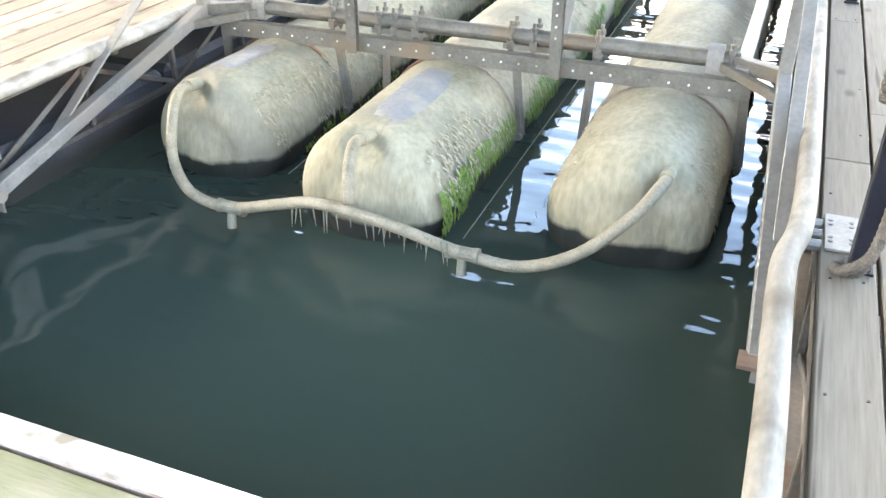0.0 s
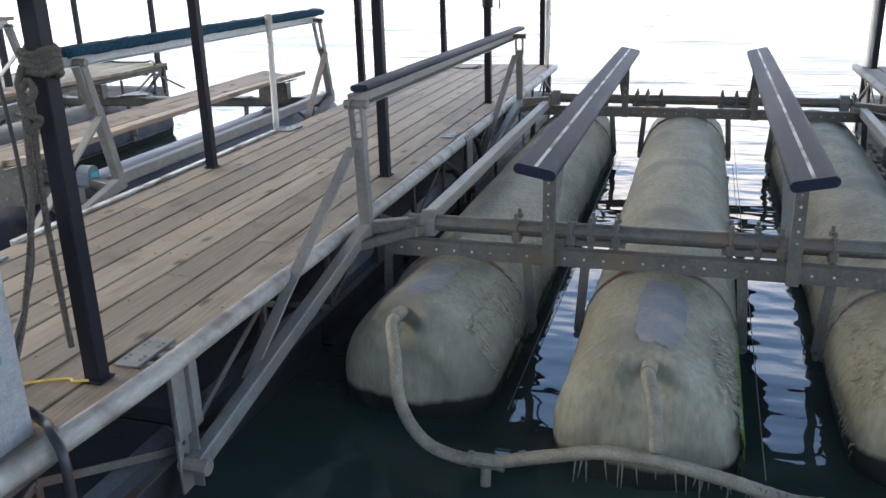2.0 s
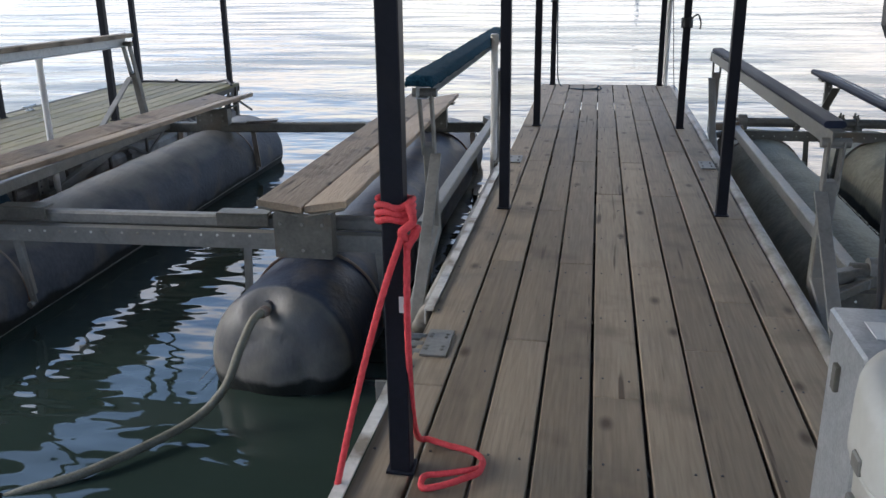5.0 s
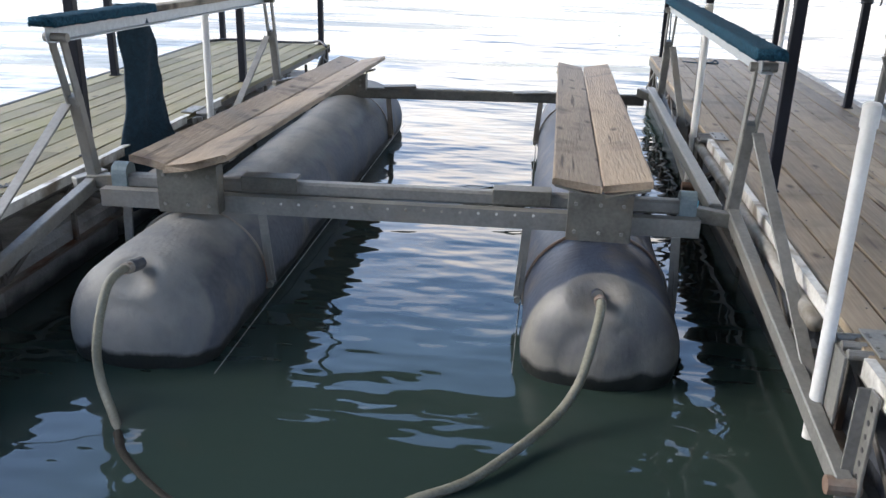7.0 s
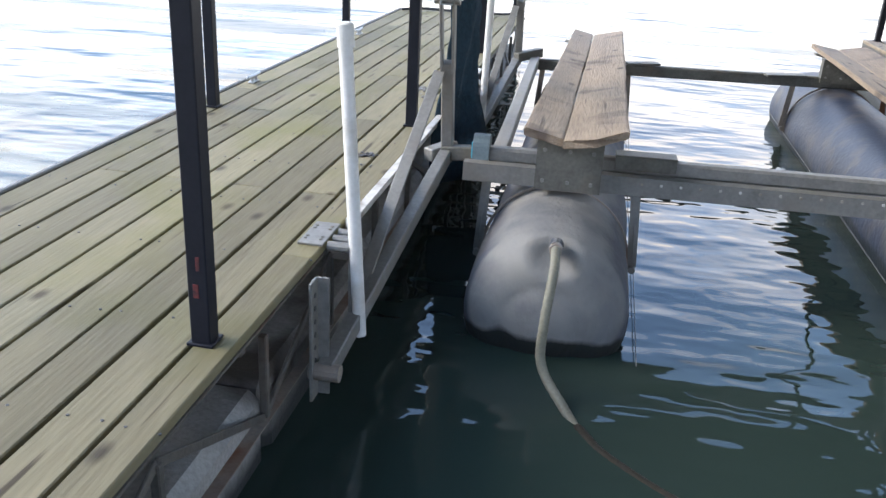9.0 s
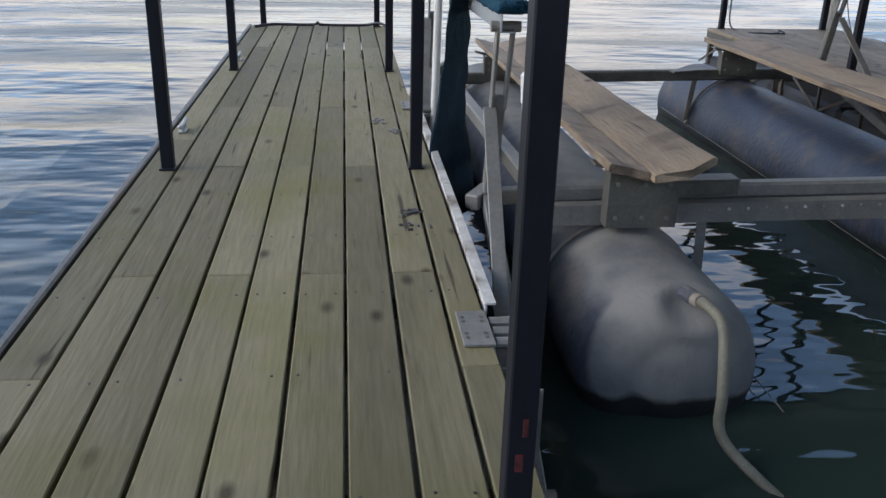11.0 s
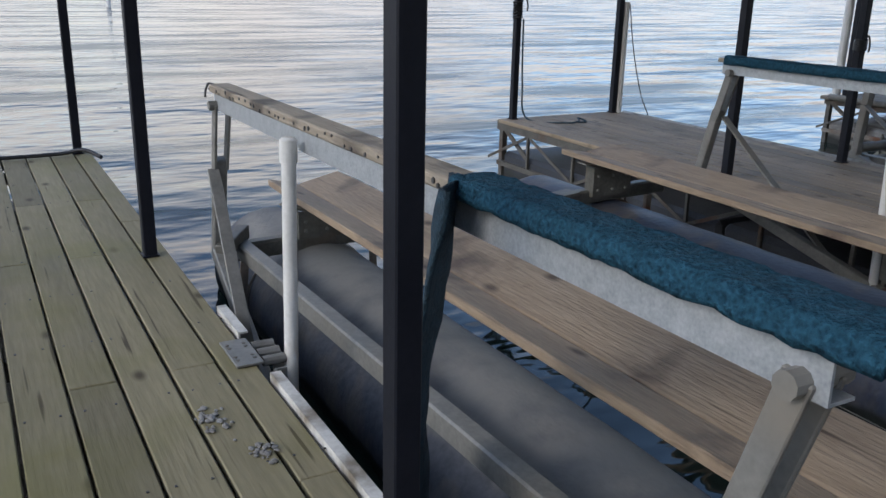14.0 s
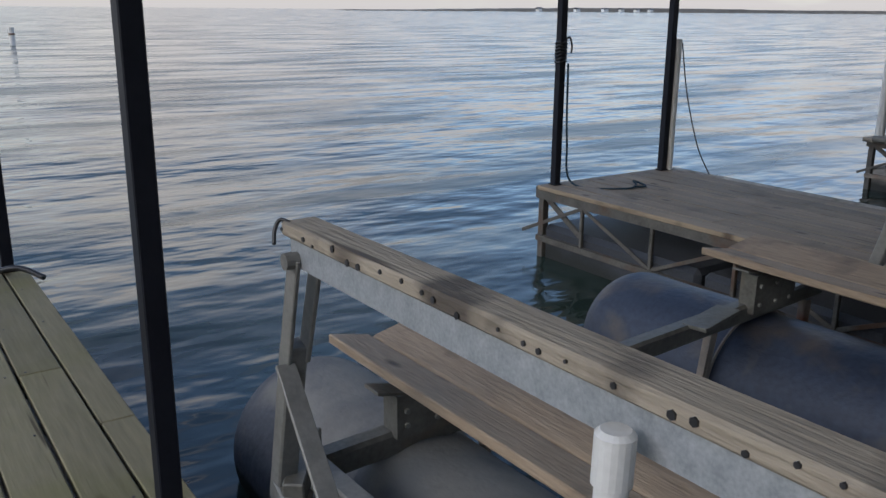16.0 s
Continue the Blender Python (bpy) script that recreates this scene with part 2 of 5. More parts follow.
# top: paler colour on the -y ends, and on the grey tank's upper side
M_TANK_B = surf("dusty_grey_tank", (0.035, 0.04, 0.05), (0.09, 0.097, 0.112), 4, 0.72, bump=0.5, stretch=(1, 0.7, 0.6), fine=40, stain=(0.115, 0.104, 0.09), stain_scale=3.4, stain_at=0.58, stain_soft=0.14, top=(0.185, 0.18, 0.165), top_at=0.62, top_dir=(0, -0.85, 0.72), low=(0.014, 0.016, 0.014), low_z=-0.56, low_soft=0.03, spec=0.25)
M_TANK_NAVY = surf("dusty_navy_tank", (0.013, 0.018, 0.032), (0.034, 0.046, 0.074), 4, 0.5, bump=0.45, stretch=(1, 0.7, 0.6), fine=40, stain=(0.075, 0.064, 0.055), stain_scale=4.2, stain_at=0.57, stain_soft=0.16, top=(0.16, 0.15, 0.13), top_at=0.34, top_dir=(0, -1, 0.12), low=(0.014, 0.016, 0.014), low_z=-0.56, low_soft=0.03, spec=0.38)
M_HOSE = surf("dirty_ribbed_hose", (0.1, 0.085, 0.055), (0.28, 0.245, 0.17), 14, 0.65, bump=0.3, fine=90)
M_HOSE_GREEN = surf("algae_grey_hose", (0.085, 0.08, 0.055), (0.2, 0.19, 0.14), 14, 0.65, bump=0.3, fine=90)
M_BUNK_BLACK = surf("blue_black_bunk_cover", (0.008, 0.011, 0.022), (0.022, 0.028, 0.048), 8, 0.6, bump=0.15, stretch=(1, 0.15, 1), spec=0.12)
M_CARPET = surf("teal_blue_carpet", (0.003, 0.014, 0.026), (0.03, 0.105, 0.16), 70, 0.95, bump=1.0, fine=120, spec=0.1)
M_CARPET_DARK = surf("wet_dark_carpet", (0.005, 0.016, 0.026), (0.018, 0.05, 0.075), 30, 0.95, bump=1.0, fine=140)
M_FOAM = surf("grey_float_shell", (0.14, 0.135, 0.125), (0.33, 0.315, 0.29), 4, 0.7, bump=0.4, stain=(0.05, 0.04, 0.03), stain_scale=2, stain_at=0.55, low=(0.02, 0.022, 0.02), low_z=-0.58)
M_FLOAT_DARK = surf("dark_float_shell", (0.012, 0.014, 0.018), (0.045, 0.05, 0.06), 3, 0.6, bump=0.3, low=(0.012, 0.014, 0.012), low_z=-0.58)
M_ROPE = surf("frayed_tan_rope", (0.03, 0.026, 0.021), (0.14, 0.12, 0.095), 50, 0.9, bump=0.8, fine=200)
M_RED = surf("red_rope", (0.55, 0.03, 0.035), (0.8, 0.09, 0.1), 60, 0.8, bump=0.6, fine=200)
M_GREY_ROPE = surf("grey_rope", (0.1, 0.1, 0.1), (0.3, 0.3, 0.3), 50, 0.9, bump=0.8, fine=200)
M_BLACK = surf("black_plastic", (0.012, 0.012, 0.013), (0.03, 0.03, 0.032), 8, 0.45, bump=0.05)
M_TUB = surf("milky_plastic", (0.44, 0.44, 0.4), (0.52, 0.52, 0.48), 3, 0.55, bump=0.06, stain=(0.42, 0.41, 0.36), stain_scale=3, stain_at=0.6)
M_ZINC = surf("spangled_zinc", (0.27, 0.29, 0.3), (0.48, 0.5, 0.51), 30, 0.42, 0.45, 0.08, fine=120)
M_BLUE = surf("blue_sticker", (0.07, 0.18, 0.3), (0.13, 0.28, 0.42), 10, 0.5, bump=0.05)
M_YELLOW = surf("yellow_cord", (0.6, 0.38, 0.03), (0.75, 0.5, 0.08), 40, 0.7, bump=0.3)
M_ROOF = surf("dark_roof_underside", (0.05, 0.05, 0.05), (0.1, 0.1, 0.1), 3, 0.8, bump=0.1)
M_WHITE = surf("white_paint", (0.72, 0.72, 0.7), (0.82, 0.82, 0.8), 5, 0.5, bump=0.05)
M_SADDLE = surf("blue_grey_saddle", (0.09, 0.125, 0.135), (0.18, 0.225, 0.235), 12, 0.55, 0.1, bump=0.15)
M_CYAN = surf("cyan_plastic_pad", (0.03, 0.3, 0.42), (0.06, 0.42, 0.55), 20, 0.5, bump=0.05)
M_HILL = surf("unseen_bank_woods", (0.03, 0.04, 0.03), (0.085, 0.075, 0.05), 0.05, 0.9, bump=0.0, fine=0.4)
M_SHORE = surf("far_bare_woods", (0.12, 0.105, 0.085), (0.24, 0.215, 0.175), 0.06, 0.95, bump=0.0, fine=0.35, spec=0.1)

M_WATER = bpy.data.materials.new("lake_water")
M_WATER.use_nodes = True
n, l = M_WATER.node_tree.nodes, M_WATER.node_tree.links
b = n["Principled BSDF"]
b.inputs["Base Color"].default_value = (0.024, 0.038, 0.031, 1)
b.inputs["IOR"].default_value = 1.33
geo = n.new("ShaderNodeNewGeometry")
heights = []
for sc, st in ((1.5, (0.9, 1.6, 1)), (3.4, (0.9, 1.8, 1)), (0.5, (0.8, 1.7, 1)), (0.2, (0.8, 2.0, 1))):
    mp = n.new("ShaderNodeMapping")
    mp.inputs["Scale"].default_value = st
    nz = n.new("ShaderNodeTexNoise")
    nz.inputs["Scale"].default_value, nz.inputs["Detail"].default_value = sc, 1.2 if sc > 1 else 2.5
    l.new(geo.outputs["Position"], mp.inputs["Vector"])
    l.new(mp.outputs["Vector"], nz.inputs["Vector"])
    heights.append(nz)
sp = n.new("ShaderNodeSeparateXYZ")
l.new(geo.outputs["Position"], sp.inputs["Vector"])


def mr(v, a, b_, c, d):
    r = n.new("ShaderNodeMapRange")
    for k, x in zip(("From Min", "From Max", "To Min", "To Max"), (a, b_, c, d)):
        r.inputs[k].default_value = x
    l.new(v, r.inputs["Value"])
    return r.outputs["Result"]


def mth(op, a, b_):
    r = n.new("ShaderNodeMath")
    r.operation = op
    for i, v in enumerate((a, b_)):
        if isinstance(v, (int, float)):
            r.inputs[i].default_value = v
        else:
            l.new(v, r.inputs[i])
    return r.outputs[0]


# calm between the fingers, choppier on the open lake
open_y = mr(sp.outputs["Y"], 4.0, 12.0, 0.0, 1.0)
open_x = mr(sp.outputs["X"], -5.0, -7.0, 0.0, 1.0)
openness = mth("MAXIMUM", open_y, open_x)
# wind patches roughen the open lake in streaks
wmp = n.new("ShaderNodeMapping")
wmp.inputs["Scale"].default_value = (0.5, 2.2, 1)
wnz = n.new("ShaderNodeTexNoise")
wnz.inputs["Scale"].default_value, wnz.inputs["Detail"].default_value = 0.35, 5.0
l.new(geo.outputs["Position"], wmp.inputs["Vector"])
l.new(wmp.outputs["Vector"], wnz.inputs["Vector"])
wind = mth("MULTIPLY", mr(wnz.outputs["Fac"], 0.42, 0.62, 0.0, 0.3), openness)
l.new(mth("ADD", wind, 0.02), b.inputs["Roughness"])
h = mth("MULTIPLY", heights[0].outputs["Fac"], mr(openness, 0.0, 1.0, 0.017, 0.036))
h = mth("ADD", h, mth("MULTIPLY", heights[1].outputs["Fac"], mr(openness, 0.0, 1.0, 0.008, 0.013)))
h = mth("ADD", h, mth("MULTIPLY", heights[2].outputs["Fac"], mr(openness, 0.0, 1.0, 0.0, 0.13)))
h = mth("ADD", h, mth("MULTIPLY", heights[3].outputs["Fac"], mr(openness, 0.0, 1.0, 0.0, 0.24)))
bp = n.new("ShaderNodeBump")
bp.inputs["Strength"].default_value, bp.inputs["Distance"].default_value = 1.0, 1.0
l.new(h, bp.inputs["Height"])
l.new(bp.outputs["Normal"], b.inputs["Normal"])


# ---- building helpers ----
def thing(name, label="", category="", group="", kind="", at=(0, 0, 0)):
    ob = new(name)
    ob.location = at
    ob.empty_display_size = 0.1
    return tagged(ob, label, category, group, kind)


def finish(name, bm, material, smooth=False):
    me = bpy.data.meshes.new(name)
    bmesh.ops.recalc_face_normals(bm, faces=bm.faces)
    bm.to_mesh(me)
    bm.free()
    me.materials.append(material)
    if smooth:
        me.shade_smooth()
    return me


def part(name, bm, material, parent, label="", smooth=False):
    ob = new(name, finish(name, bm, material, smooth))
    if parent:
        ob.parent = parent
        root = parent.location if parent.parent is None else parent.parent.location
        ob.location = -Vector(root) if parent.parent is None else (0, 0, 0)
    return tagged(ob, label)


def box(c, s, bevel=0.0, turn=None, bm=None):
    """A box of size s with its middle at c, with chamfered edges."""
    bm = bm or bmesh.new()
    m = Matrix.Translation(c) @ (turn or Matrix()) @ Matrix.Diagonal((*s, 1))
    r = bmesh.ops.create_cube(bm, size=1, matrix=m)
    if bevel:
        edges = list({e for v in r["verts"] for e in v.link_edges})
        bmesh.ops.bevel(bm, geom=edges, offset=bevel, segments=1, affect="EDGES", profile=0.7)
    return bm


def axes(a, b_, up=(0, 0, 1)):
    d = (Vector(b_) - Vector(a))
    y = d.normalized()
    u = Vector(up)
    if abs(y.dot(u)) > 0.98:
        u = Vector((1, 0, 0))
    x = y.cross(u).normalized()
    z = x.cross(y)
    return Matrix((x, y, z)).transposed().to_4x4(), d.length


def bar(a, b_, w, h, bevel=0.004, up=(0, 0, 1), bm=None):
    """A straight bar from a to b, w wide and h high."""
    r, length = axes(a, b_, up)
    return box((Vector(a) + Vector(b_)) / 2, (w, length, h), bevel, r, bm)


def profile(a, b_, outline, up=(0, 0, 1), bm=None):
    """A closed outline of (across, up) swept straight from a to b."""
    bm = bm or bmesh.new()
    r, length = axes(a, b_, up)
    rings = []
    for p in (Vector(a), Vector(b_)):
        rings.append([bm.verts.new(p + r.to_3x3() @ Vector((x, 0, z))) for x, z in outline])
    k = len(outline)
    for i in range(k):
        bm.faces.new((rings[0][i], rings[0][(i + 1) % k], rings[1][(i + 1) % k], rings[1][i]))
    bm.faces.new(rings[0])
    bm.faces.new(rings[1][::-1])
    return bm


def channel(w, h, t=0.006):
    return [(-w / 2, h / 2), (w / 2, h / 2), (w / 2, h / 2 - t), (-w / 2 + t, h / 2 - t), (-w / 2 + t, -h / 2 + t), (w / 2, -h / 2 + t), (w / 2, -h / 2), (-w / 2, -h / 2)]


def angle(w, h, t=0.006):
    return [(-w / 2, h / 2), (w / 2, h / 2), (w / 2, h / 2 - t), (-w / 2 + t, h / 2 - t), (-w / 2 + t, -h / 2), (-w / 2, -h / 2)]


def rod(a, b_, r, seg=14, r2=None, bm=None):
    bm = bm or bmesh.new()
    m, length = axes(a, b_)
    m = Matrix.Translation((Vector(a) + Vector(b_)) / 2) @ m @ Matrix.Rotation(radians(-90), 4, "X")
    bmesh.ops.create_cone(bm, cap_ends=True, segments=seg, radius1=r, radius2=r if r2 is None else r2, depth=length, matrix=m)
    return bm


def smooth_path(points, n_=8):
    """A Catmull-Rom line through the points."""
    p = [Vector(q) for q in points]
    p = [p[0] * 2 - p[1], *p, p[-1] * 2 - p[-2]]
    out = []
    for i in range(1, len(p) - 2):
        for k in range(n_):
            t = k / n_
            out.append(0.5 * (2 * p[i] + (p[i + 1] - p[i - 1]) * t + (2 * p[i - 1] - 5 * p[i] + 4 * p[i + 1] - p[i + 2]) * t * t
                              + (3 * p[i] - p[i - 1] - 3 * p[i + 1] + p[i + 2]) * t ** 3))
    return out + [p[-2]]


def tube(points, r, seg=10, ridge=0.0, bm=None, flat=1.0):
    """A round tube along a line; ridge: height of the ribs or the lay of a rope."""
    bm = bm or bmesh.new()
    rings = []
    up = Vector((0, 0, 1))
    last = None
    for i, p in enumerate(points):
        d = (points[min(i + 1, len(points) - 1)] - points[max(i - 1, 0)]).normalized()
        x = d.cross(up if last is None else last)
        if x.length < 0.05:
            x = d.cross(Vector((1, 0, 0)))
        x.normalize()
        z = x.cross(d).normalized()
        last = z
        rr = r * (1 + ridge * (1 if i % 2 else -1))
        rings.append([bm.verts.new(p + (x * math.cos(a) + z * math.sin(a) * flat) * rr) for a in [2 * math.pi * k / seg for k in range(seg)]])
    for a, b_ in zip(rings, rings[1:]):
        for k in range(seg):
            bm.faces.new((a[k], a[(k + 1) % seg], b_[(k + 1) % seg], b_[k]))
    bm.faces.new(rings[0])
    bm.faces.new(rings[-1][::-1])
    return bm


# ---- lake and distance ----
bm = bmesh.new()
bmesh.ops.create_grid(bm, x_segments=2, y_segments=2, size=1500, matrix=Matrix.Translation((0, 1200, WATER_Z)))
water = part("water", bm, M_WATER, None)
tagged(water, "dark green lake water with slow ripples and sky reflections", "water", kind="structure")

bm = bmesh.new()
rng = random.Random(4)
ridge = []
for i in range(141):
    x = 480 + 14 * i
    hgt = min(1, i / 30) * 5 + 1.2 * noise.noise((x * 0.004, 1.7, 0)) + 1.0 * noise.noise((x * 0.05, 4.0, 0)) + 0.6 * noise.noise((x * 0.3, 8.0, 0))
    ridge.append((bm.verts.new((x, 900, WATER_Z - 0.5)), bm.verts.new((x, 905, hgt)), bm.verts.new((x, 960, hgt + 0.2))))
for a, b_ in zip(ridge, ridge[1:]):
    bm.faces.new((a[0], b_[0], b_[1], a[1]))
    bm.faces.new((a[1], b_[1], b_[2], a[2]))
shore = tagged(part("backdrop", bm, M_SHORE, None), "distant wooded far shore across the lake", "shore", kind="structure")
for i in range(7):
    x = 760 + 35 * i + rng.uniform(-10, 10)
    house = thing("far_house", "tiny pale lakeside house on the far shore", "house", "houses on the far shore", at=(x, 890, WATER_Z))
    part("wall", box((x, 890, 1.6), (rng.uniform(5, 9), 6, 3.6)), M_WHITE, house)
    part("roof", profile((x - 4.5, 890, 3.4), (x + 4.5, 890, 3.4), [(-4, 0), (4, 0), (0, 1.8)]), M_ROOF, house)

# out-of-view bank, added to close the shore side and cut light from behind
bm = bmesh.new()
bank = []
for i in range(41):
    x = -80 + 4 * i
    w = noise.noise((x * 0.08, 3.0, 0))
    bank.append([bm.verts.new((x, y + w, z)) for y, z in ((-7, WATER_Z - 0.6), (-9, 0.2), (-14, 2.2 + w), (-17, 4 + w), (-22, 6 + 2 * w), (-34, 8))])
for a, b_ in zip(bank, bank[1:]):
    for k in range(5):
        bm.faces.new((a[k], a[k + 1], b_[k + 1], b_[k]))
tagged(part("ground", bm, M_HILL, None), "unseen wooded bank added behind the docks to block light", "bank", kind="structure")

# ---- docks ----
FINGERS = {
    # name: x of the first board's edge, board pitch, boards, y0, y1, plank material
    "floor_brown": (-0.18, 0.18, 9, -1.29, 9.1, M_PLANK_BROWN, "brown stained timber finger dock, boards worn and screwed"),
    "floor_green": (-5.776, 0.1753, 9, -1.29, 8.87, M_PLANK_GREEN, "greenish weathered timber finger dock, damp boards with algae"),
    "floor_grey": (5.13, 0.18, 9, -1.29, 9.2, M_PLANK_GREY, "pale grey weathered timber finger dock"),
}
BOARD_T = 0.038
plank_mesh = {}


def plank(parent, name, x, y0, y1, w, mat, lift):
    """One deck board with eased edges; boards of one size share a mesh."""
    key = (round(w, 3), round(y1 - y0, 2), mat.name, w > y1 - y0)
    if key not in plank_mesh:
        plank_mesh[key] = finish("board", box((0, 0, 0), (w, y1 - y0, BOARD_T), 0.004), mat)
    ob = new(name, plank_mesh[key])
    ob.parent = parent
    ob.location = (x, (y0 + y1) / 2, -BOARD_T / 2 + lift)
    return ob


deck_of = {}
for fname, (x0, pitch, count, y0, y1, mat, label) in FINGERS.items():
    deck = thing(fname, label, "dock", kind="structure")
    deck_of[fname] = deck
    rr = random.Random(len(fname))
    cuts_even, cuts_odd = [1.6, 4.5, 7.4], [0.6, 3.05, 6.0]
    for i in range(count):
        if i == count - 1:
            cuts = [1.0, 3.0, 6.4]
        else:
            cuts = cuts_even if i % 2 else cuts_odd
        if fname == "floor_green":
            cuts = [1.51, 4.45, 7.2] if i % 2 else [0.76, 3.55, 6.6] if i in (0, 8) else [2.98, 6.0]
        ys = [y0, *[c + (0 if fname == "floor_green" else rr.choice((0, 0, 0.45))) for c in cuts], y1]
        for a, b_ in zip(ys, ys[1:]):
            plank(deck, "plank", x0 + pitch * (i + 0.5) - (0.02 if fname == "floor_green" and i == count - 1 else 0) + rr.uniform(-0.0015, 0.0015), a + 0.002, b_ - 0.002, (0.121 if fname == "floor_green" and i == count - 1 else pitch - 0.0125) + rr.uniform(-0.002, 0.001), mat, rr.uniform(-0.003, 0.0))
    x1 = x0 + pitch * count - (0.04 if fname == "floor_green" else 0)
    # screws in pairs across every joist
    bm = bmesh.new()
    yj = y0 + 0.25
    while yj < y1 - 0.1:
        for i in range(count):
            for dx in (0.035, pitch - 0.04):
                if rr.random() < 0.4:
                    continue
                bmesh.ops.create_cone(bm, cap_ends=True, segments=6, radius1=0.0048, radius2=0.0048, depth=0.003,
                                      matrix=Matrix.Translation((x0 + pitch * i + dx + rr.uniform(-.006, .006), yj + rr.uniform(-0.012, 0.012), 0.0)))
        yj += 0.59
    tagged(part("deck_screws", bm, M_BLACK, deck), kind="stuff")
    # steel truss and floats below
    for side, x in (("a", x0 + 0.03), ("b", x1 - 0.03)):
        part("edge_angle", profile((x, y0, -0.075), (x, y1, -0.075), angle(0.05, 0.07)), M_TRUSS, deck)
        part("lower_angle", profile((x, y0, -0.46), (x, y1, -0.46), angle(0.05, 0.05)), M_TRUSS if fname == "floor_brown" else M_STEEL_RUST, deck)
        y = y0 + 0.1
        k = 0
        while y < y1 - 0.3:
            part("truss_post", bar((x, y, -0.11), (x, y, -0.44), 0.03, 0.03), M_TRUSS, deck)
            a, b_ = ((x, y, -0.11), (x, y + 0.75, -0.44)) if k % 2 else ((x, y, -0.44), (x, y + 0.75, -0.11))
            part("truss_brace", bar(a, b_, 0.012, 0.03, 0.002), M_TRUSS, deck)
            y += 0.75
            k += 1
    y = y0 + 0.25
    while y < y1 - 0.65:
        yb = y + 1.4 if y + 2.0 < y1 else y1 - 0.03
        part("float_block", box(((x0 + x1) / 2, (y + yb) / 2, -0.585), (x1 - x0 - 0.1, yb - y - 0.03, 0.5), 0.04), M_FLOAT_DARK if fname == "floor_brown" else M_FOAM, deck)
        y += 1.4
    y = y0 + 0.3
    while y < y1:
        part("joist", bar((x0 + 0.05, y, -0.085), (x1 - 0.05, y, -0.085), 0.04, 0.09), M_TRUSS, deck)
        y += 1.18
    for xc in (x0 + 0.06, x1 - 0.06):
        part("corner_leg", bar((xc, y1 - 0.03, -0.05), (xc, y1 - 0.03, -0.8), 0.064, 0.064), M_TRUSS, deck)
        part("corner_brace", bar((xc, y1 - 0.06, -0.1), (xc, y1 - 0.5, -0.36), 0.02, 0.05, 0.003), M_TRUSS, deck)
    part("end_angle", bar((x0 + 0.01, y1 + 0.01, -0.06), (x1 - 0.01, y1 + 0.01, -0.06), 0.03, 0.1), M_TRUSS, deck)

# main walkway that the fingers leave from
walkway = thing("floor_walkway", "weathered plank main walkway with a pale curb", "dock", kind="structure")
yy = -1.455
i = 0
while yy > -4.2:
    for a in range(-9, 9, 3):
        xa = a + (1.3 if i % 2 else 0)
        plank_mesh.setdefault("walk", finish("board", box((0, 0, 0), (2.995, 0.172, BOARD_T), 0.004), M_PLANK_X))
        ob = new("plank", plank_mesh["walk"])
        ob.parent = walkway
        ob.location = (xa + 1.5, yy, -BOARD_T / 2 - 0.001)
    yy -= 0.18
    i += 1
part("edge_beam", bar((-9, -1.33, -0.09), (9, -1.33, -0.09), 0.05, 0.17), M_STEEL_RUST, walkway)
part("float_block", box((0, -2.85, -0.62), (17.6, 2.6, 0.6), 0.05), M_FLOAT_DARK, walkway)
for xa, xb in ((-4.2, -0.22), (1.5, 5.05)):
    part("curb", bar((xa, -1.325, 0.014), (xb, -1.325, 0.014), 0.05, 0.05, 0.006), M_WHITE_STRIP, walkway, "chalky white curb strip")

# posts
for xs, ys, tops in (((-0.036, 1.3), (0.035, 3.072, 6.05, 9.03), 0), ((-5.645, -4.336), (0.0, 2.938, 5.882, 8.805), 0), ((5.25, 6.6), (0.22, 3.5, 6.4, 9.0), 0)):
    for x in xs:
        for y in ys:
            if x == -4.336 and y == 0.0:
                x, y = -4.342, 0.03
            post = thing("roof_post", "dark painted square steel roof post bolted to the dock", "post", "roof posts", at=(x, y, 0))
            bm = box((x, y, ROOF_Z / 2), (0.064, 0.064, ROOF_Z), 0.004)
            part("shaft", bm, M_POST, post)
            part("base_plate", box((x, y, 0.005), (0.085, 0.085, 0.01), 0.002), M_POST, post)

roof = part("roof", box((0.4, 2.3, ROOF_Z + 0.06), (13.4, 13.4, 0.1)), M_ROOF, None)
tagged(roof, "dark flat roof over the boat slips", "roof", kind="structure")
bm = bmesh.new()
for y in (-0.07, 2.9, 5.85, 8.7):
    bar((-6.2, y, ROOF_Z - 0.1), (7.0, y, ROOF_Z - 0.1), 0.08, 0.2, 0.005, bm=bm)
tagged(part("roof_beams", bm, M_ROOF, None), "dark steel roof beams under the roof", "beam", kind="structure")

# edge trims
trim_white = part("rub_rail", tube(smooth_path([(1.33, -0.9, -0.05), (1.46, -0.35, 0.0), (1.49, 0.1, 0.0), (1.47, 0.7, -0.02), (1.48, 2.2, -0.03), (1.48, 4.0, -0.03), (1.48, 6.0, -0.03), (1.47, 9.03, -0.03)], 10), 0.042, 12), M_RUB, None, smooth=True)
tagged(trim_white, "scuffed white rub rail along the brown dock", "rub rail", kind="structure")
t2 = part("rub_rail", tube(smooth_path([(5.04, -1.29, 0.0), (5.04, -0.6, 0.0), (5.03, 0.1, 0.02), (5.08, 0.6, 0.0), (5.08, 2.2, 0.0), (5.07, 5.0, 0.0), (5.07, 9.1, 0.0)], 10), 0.042, 12), M_RUB_DIRTY, None, smooth=True)
tagged(t2, "grimy pale rub rail along the grey dock", "rub rail", kind="structure")
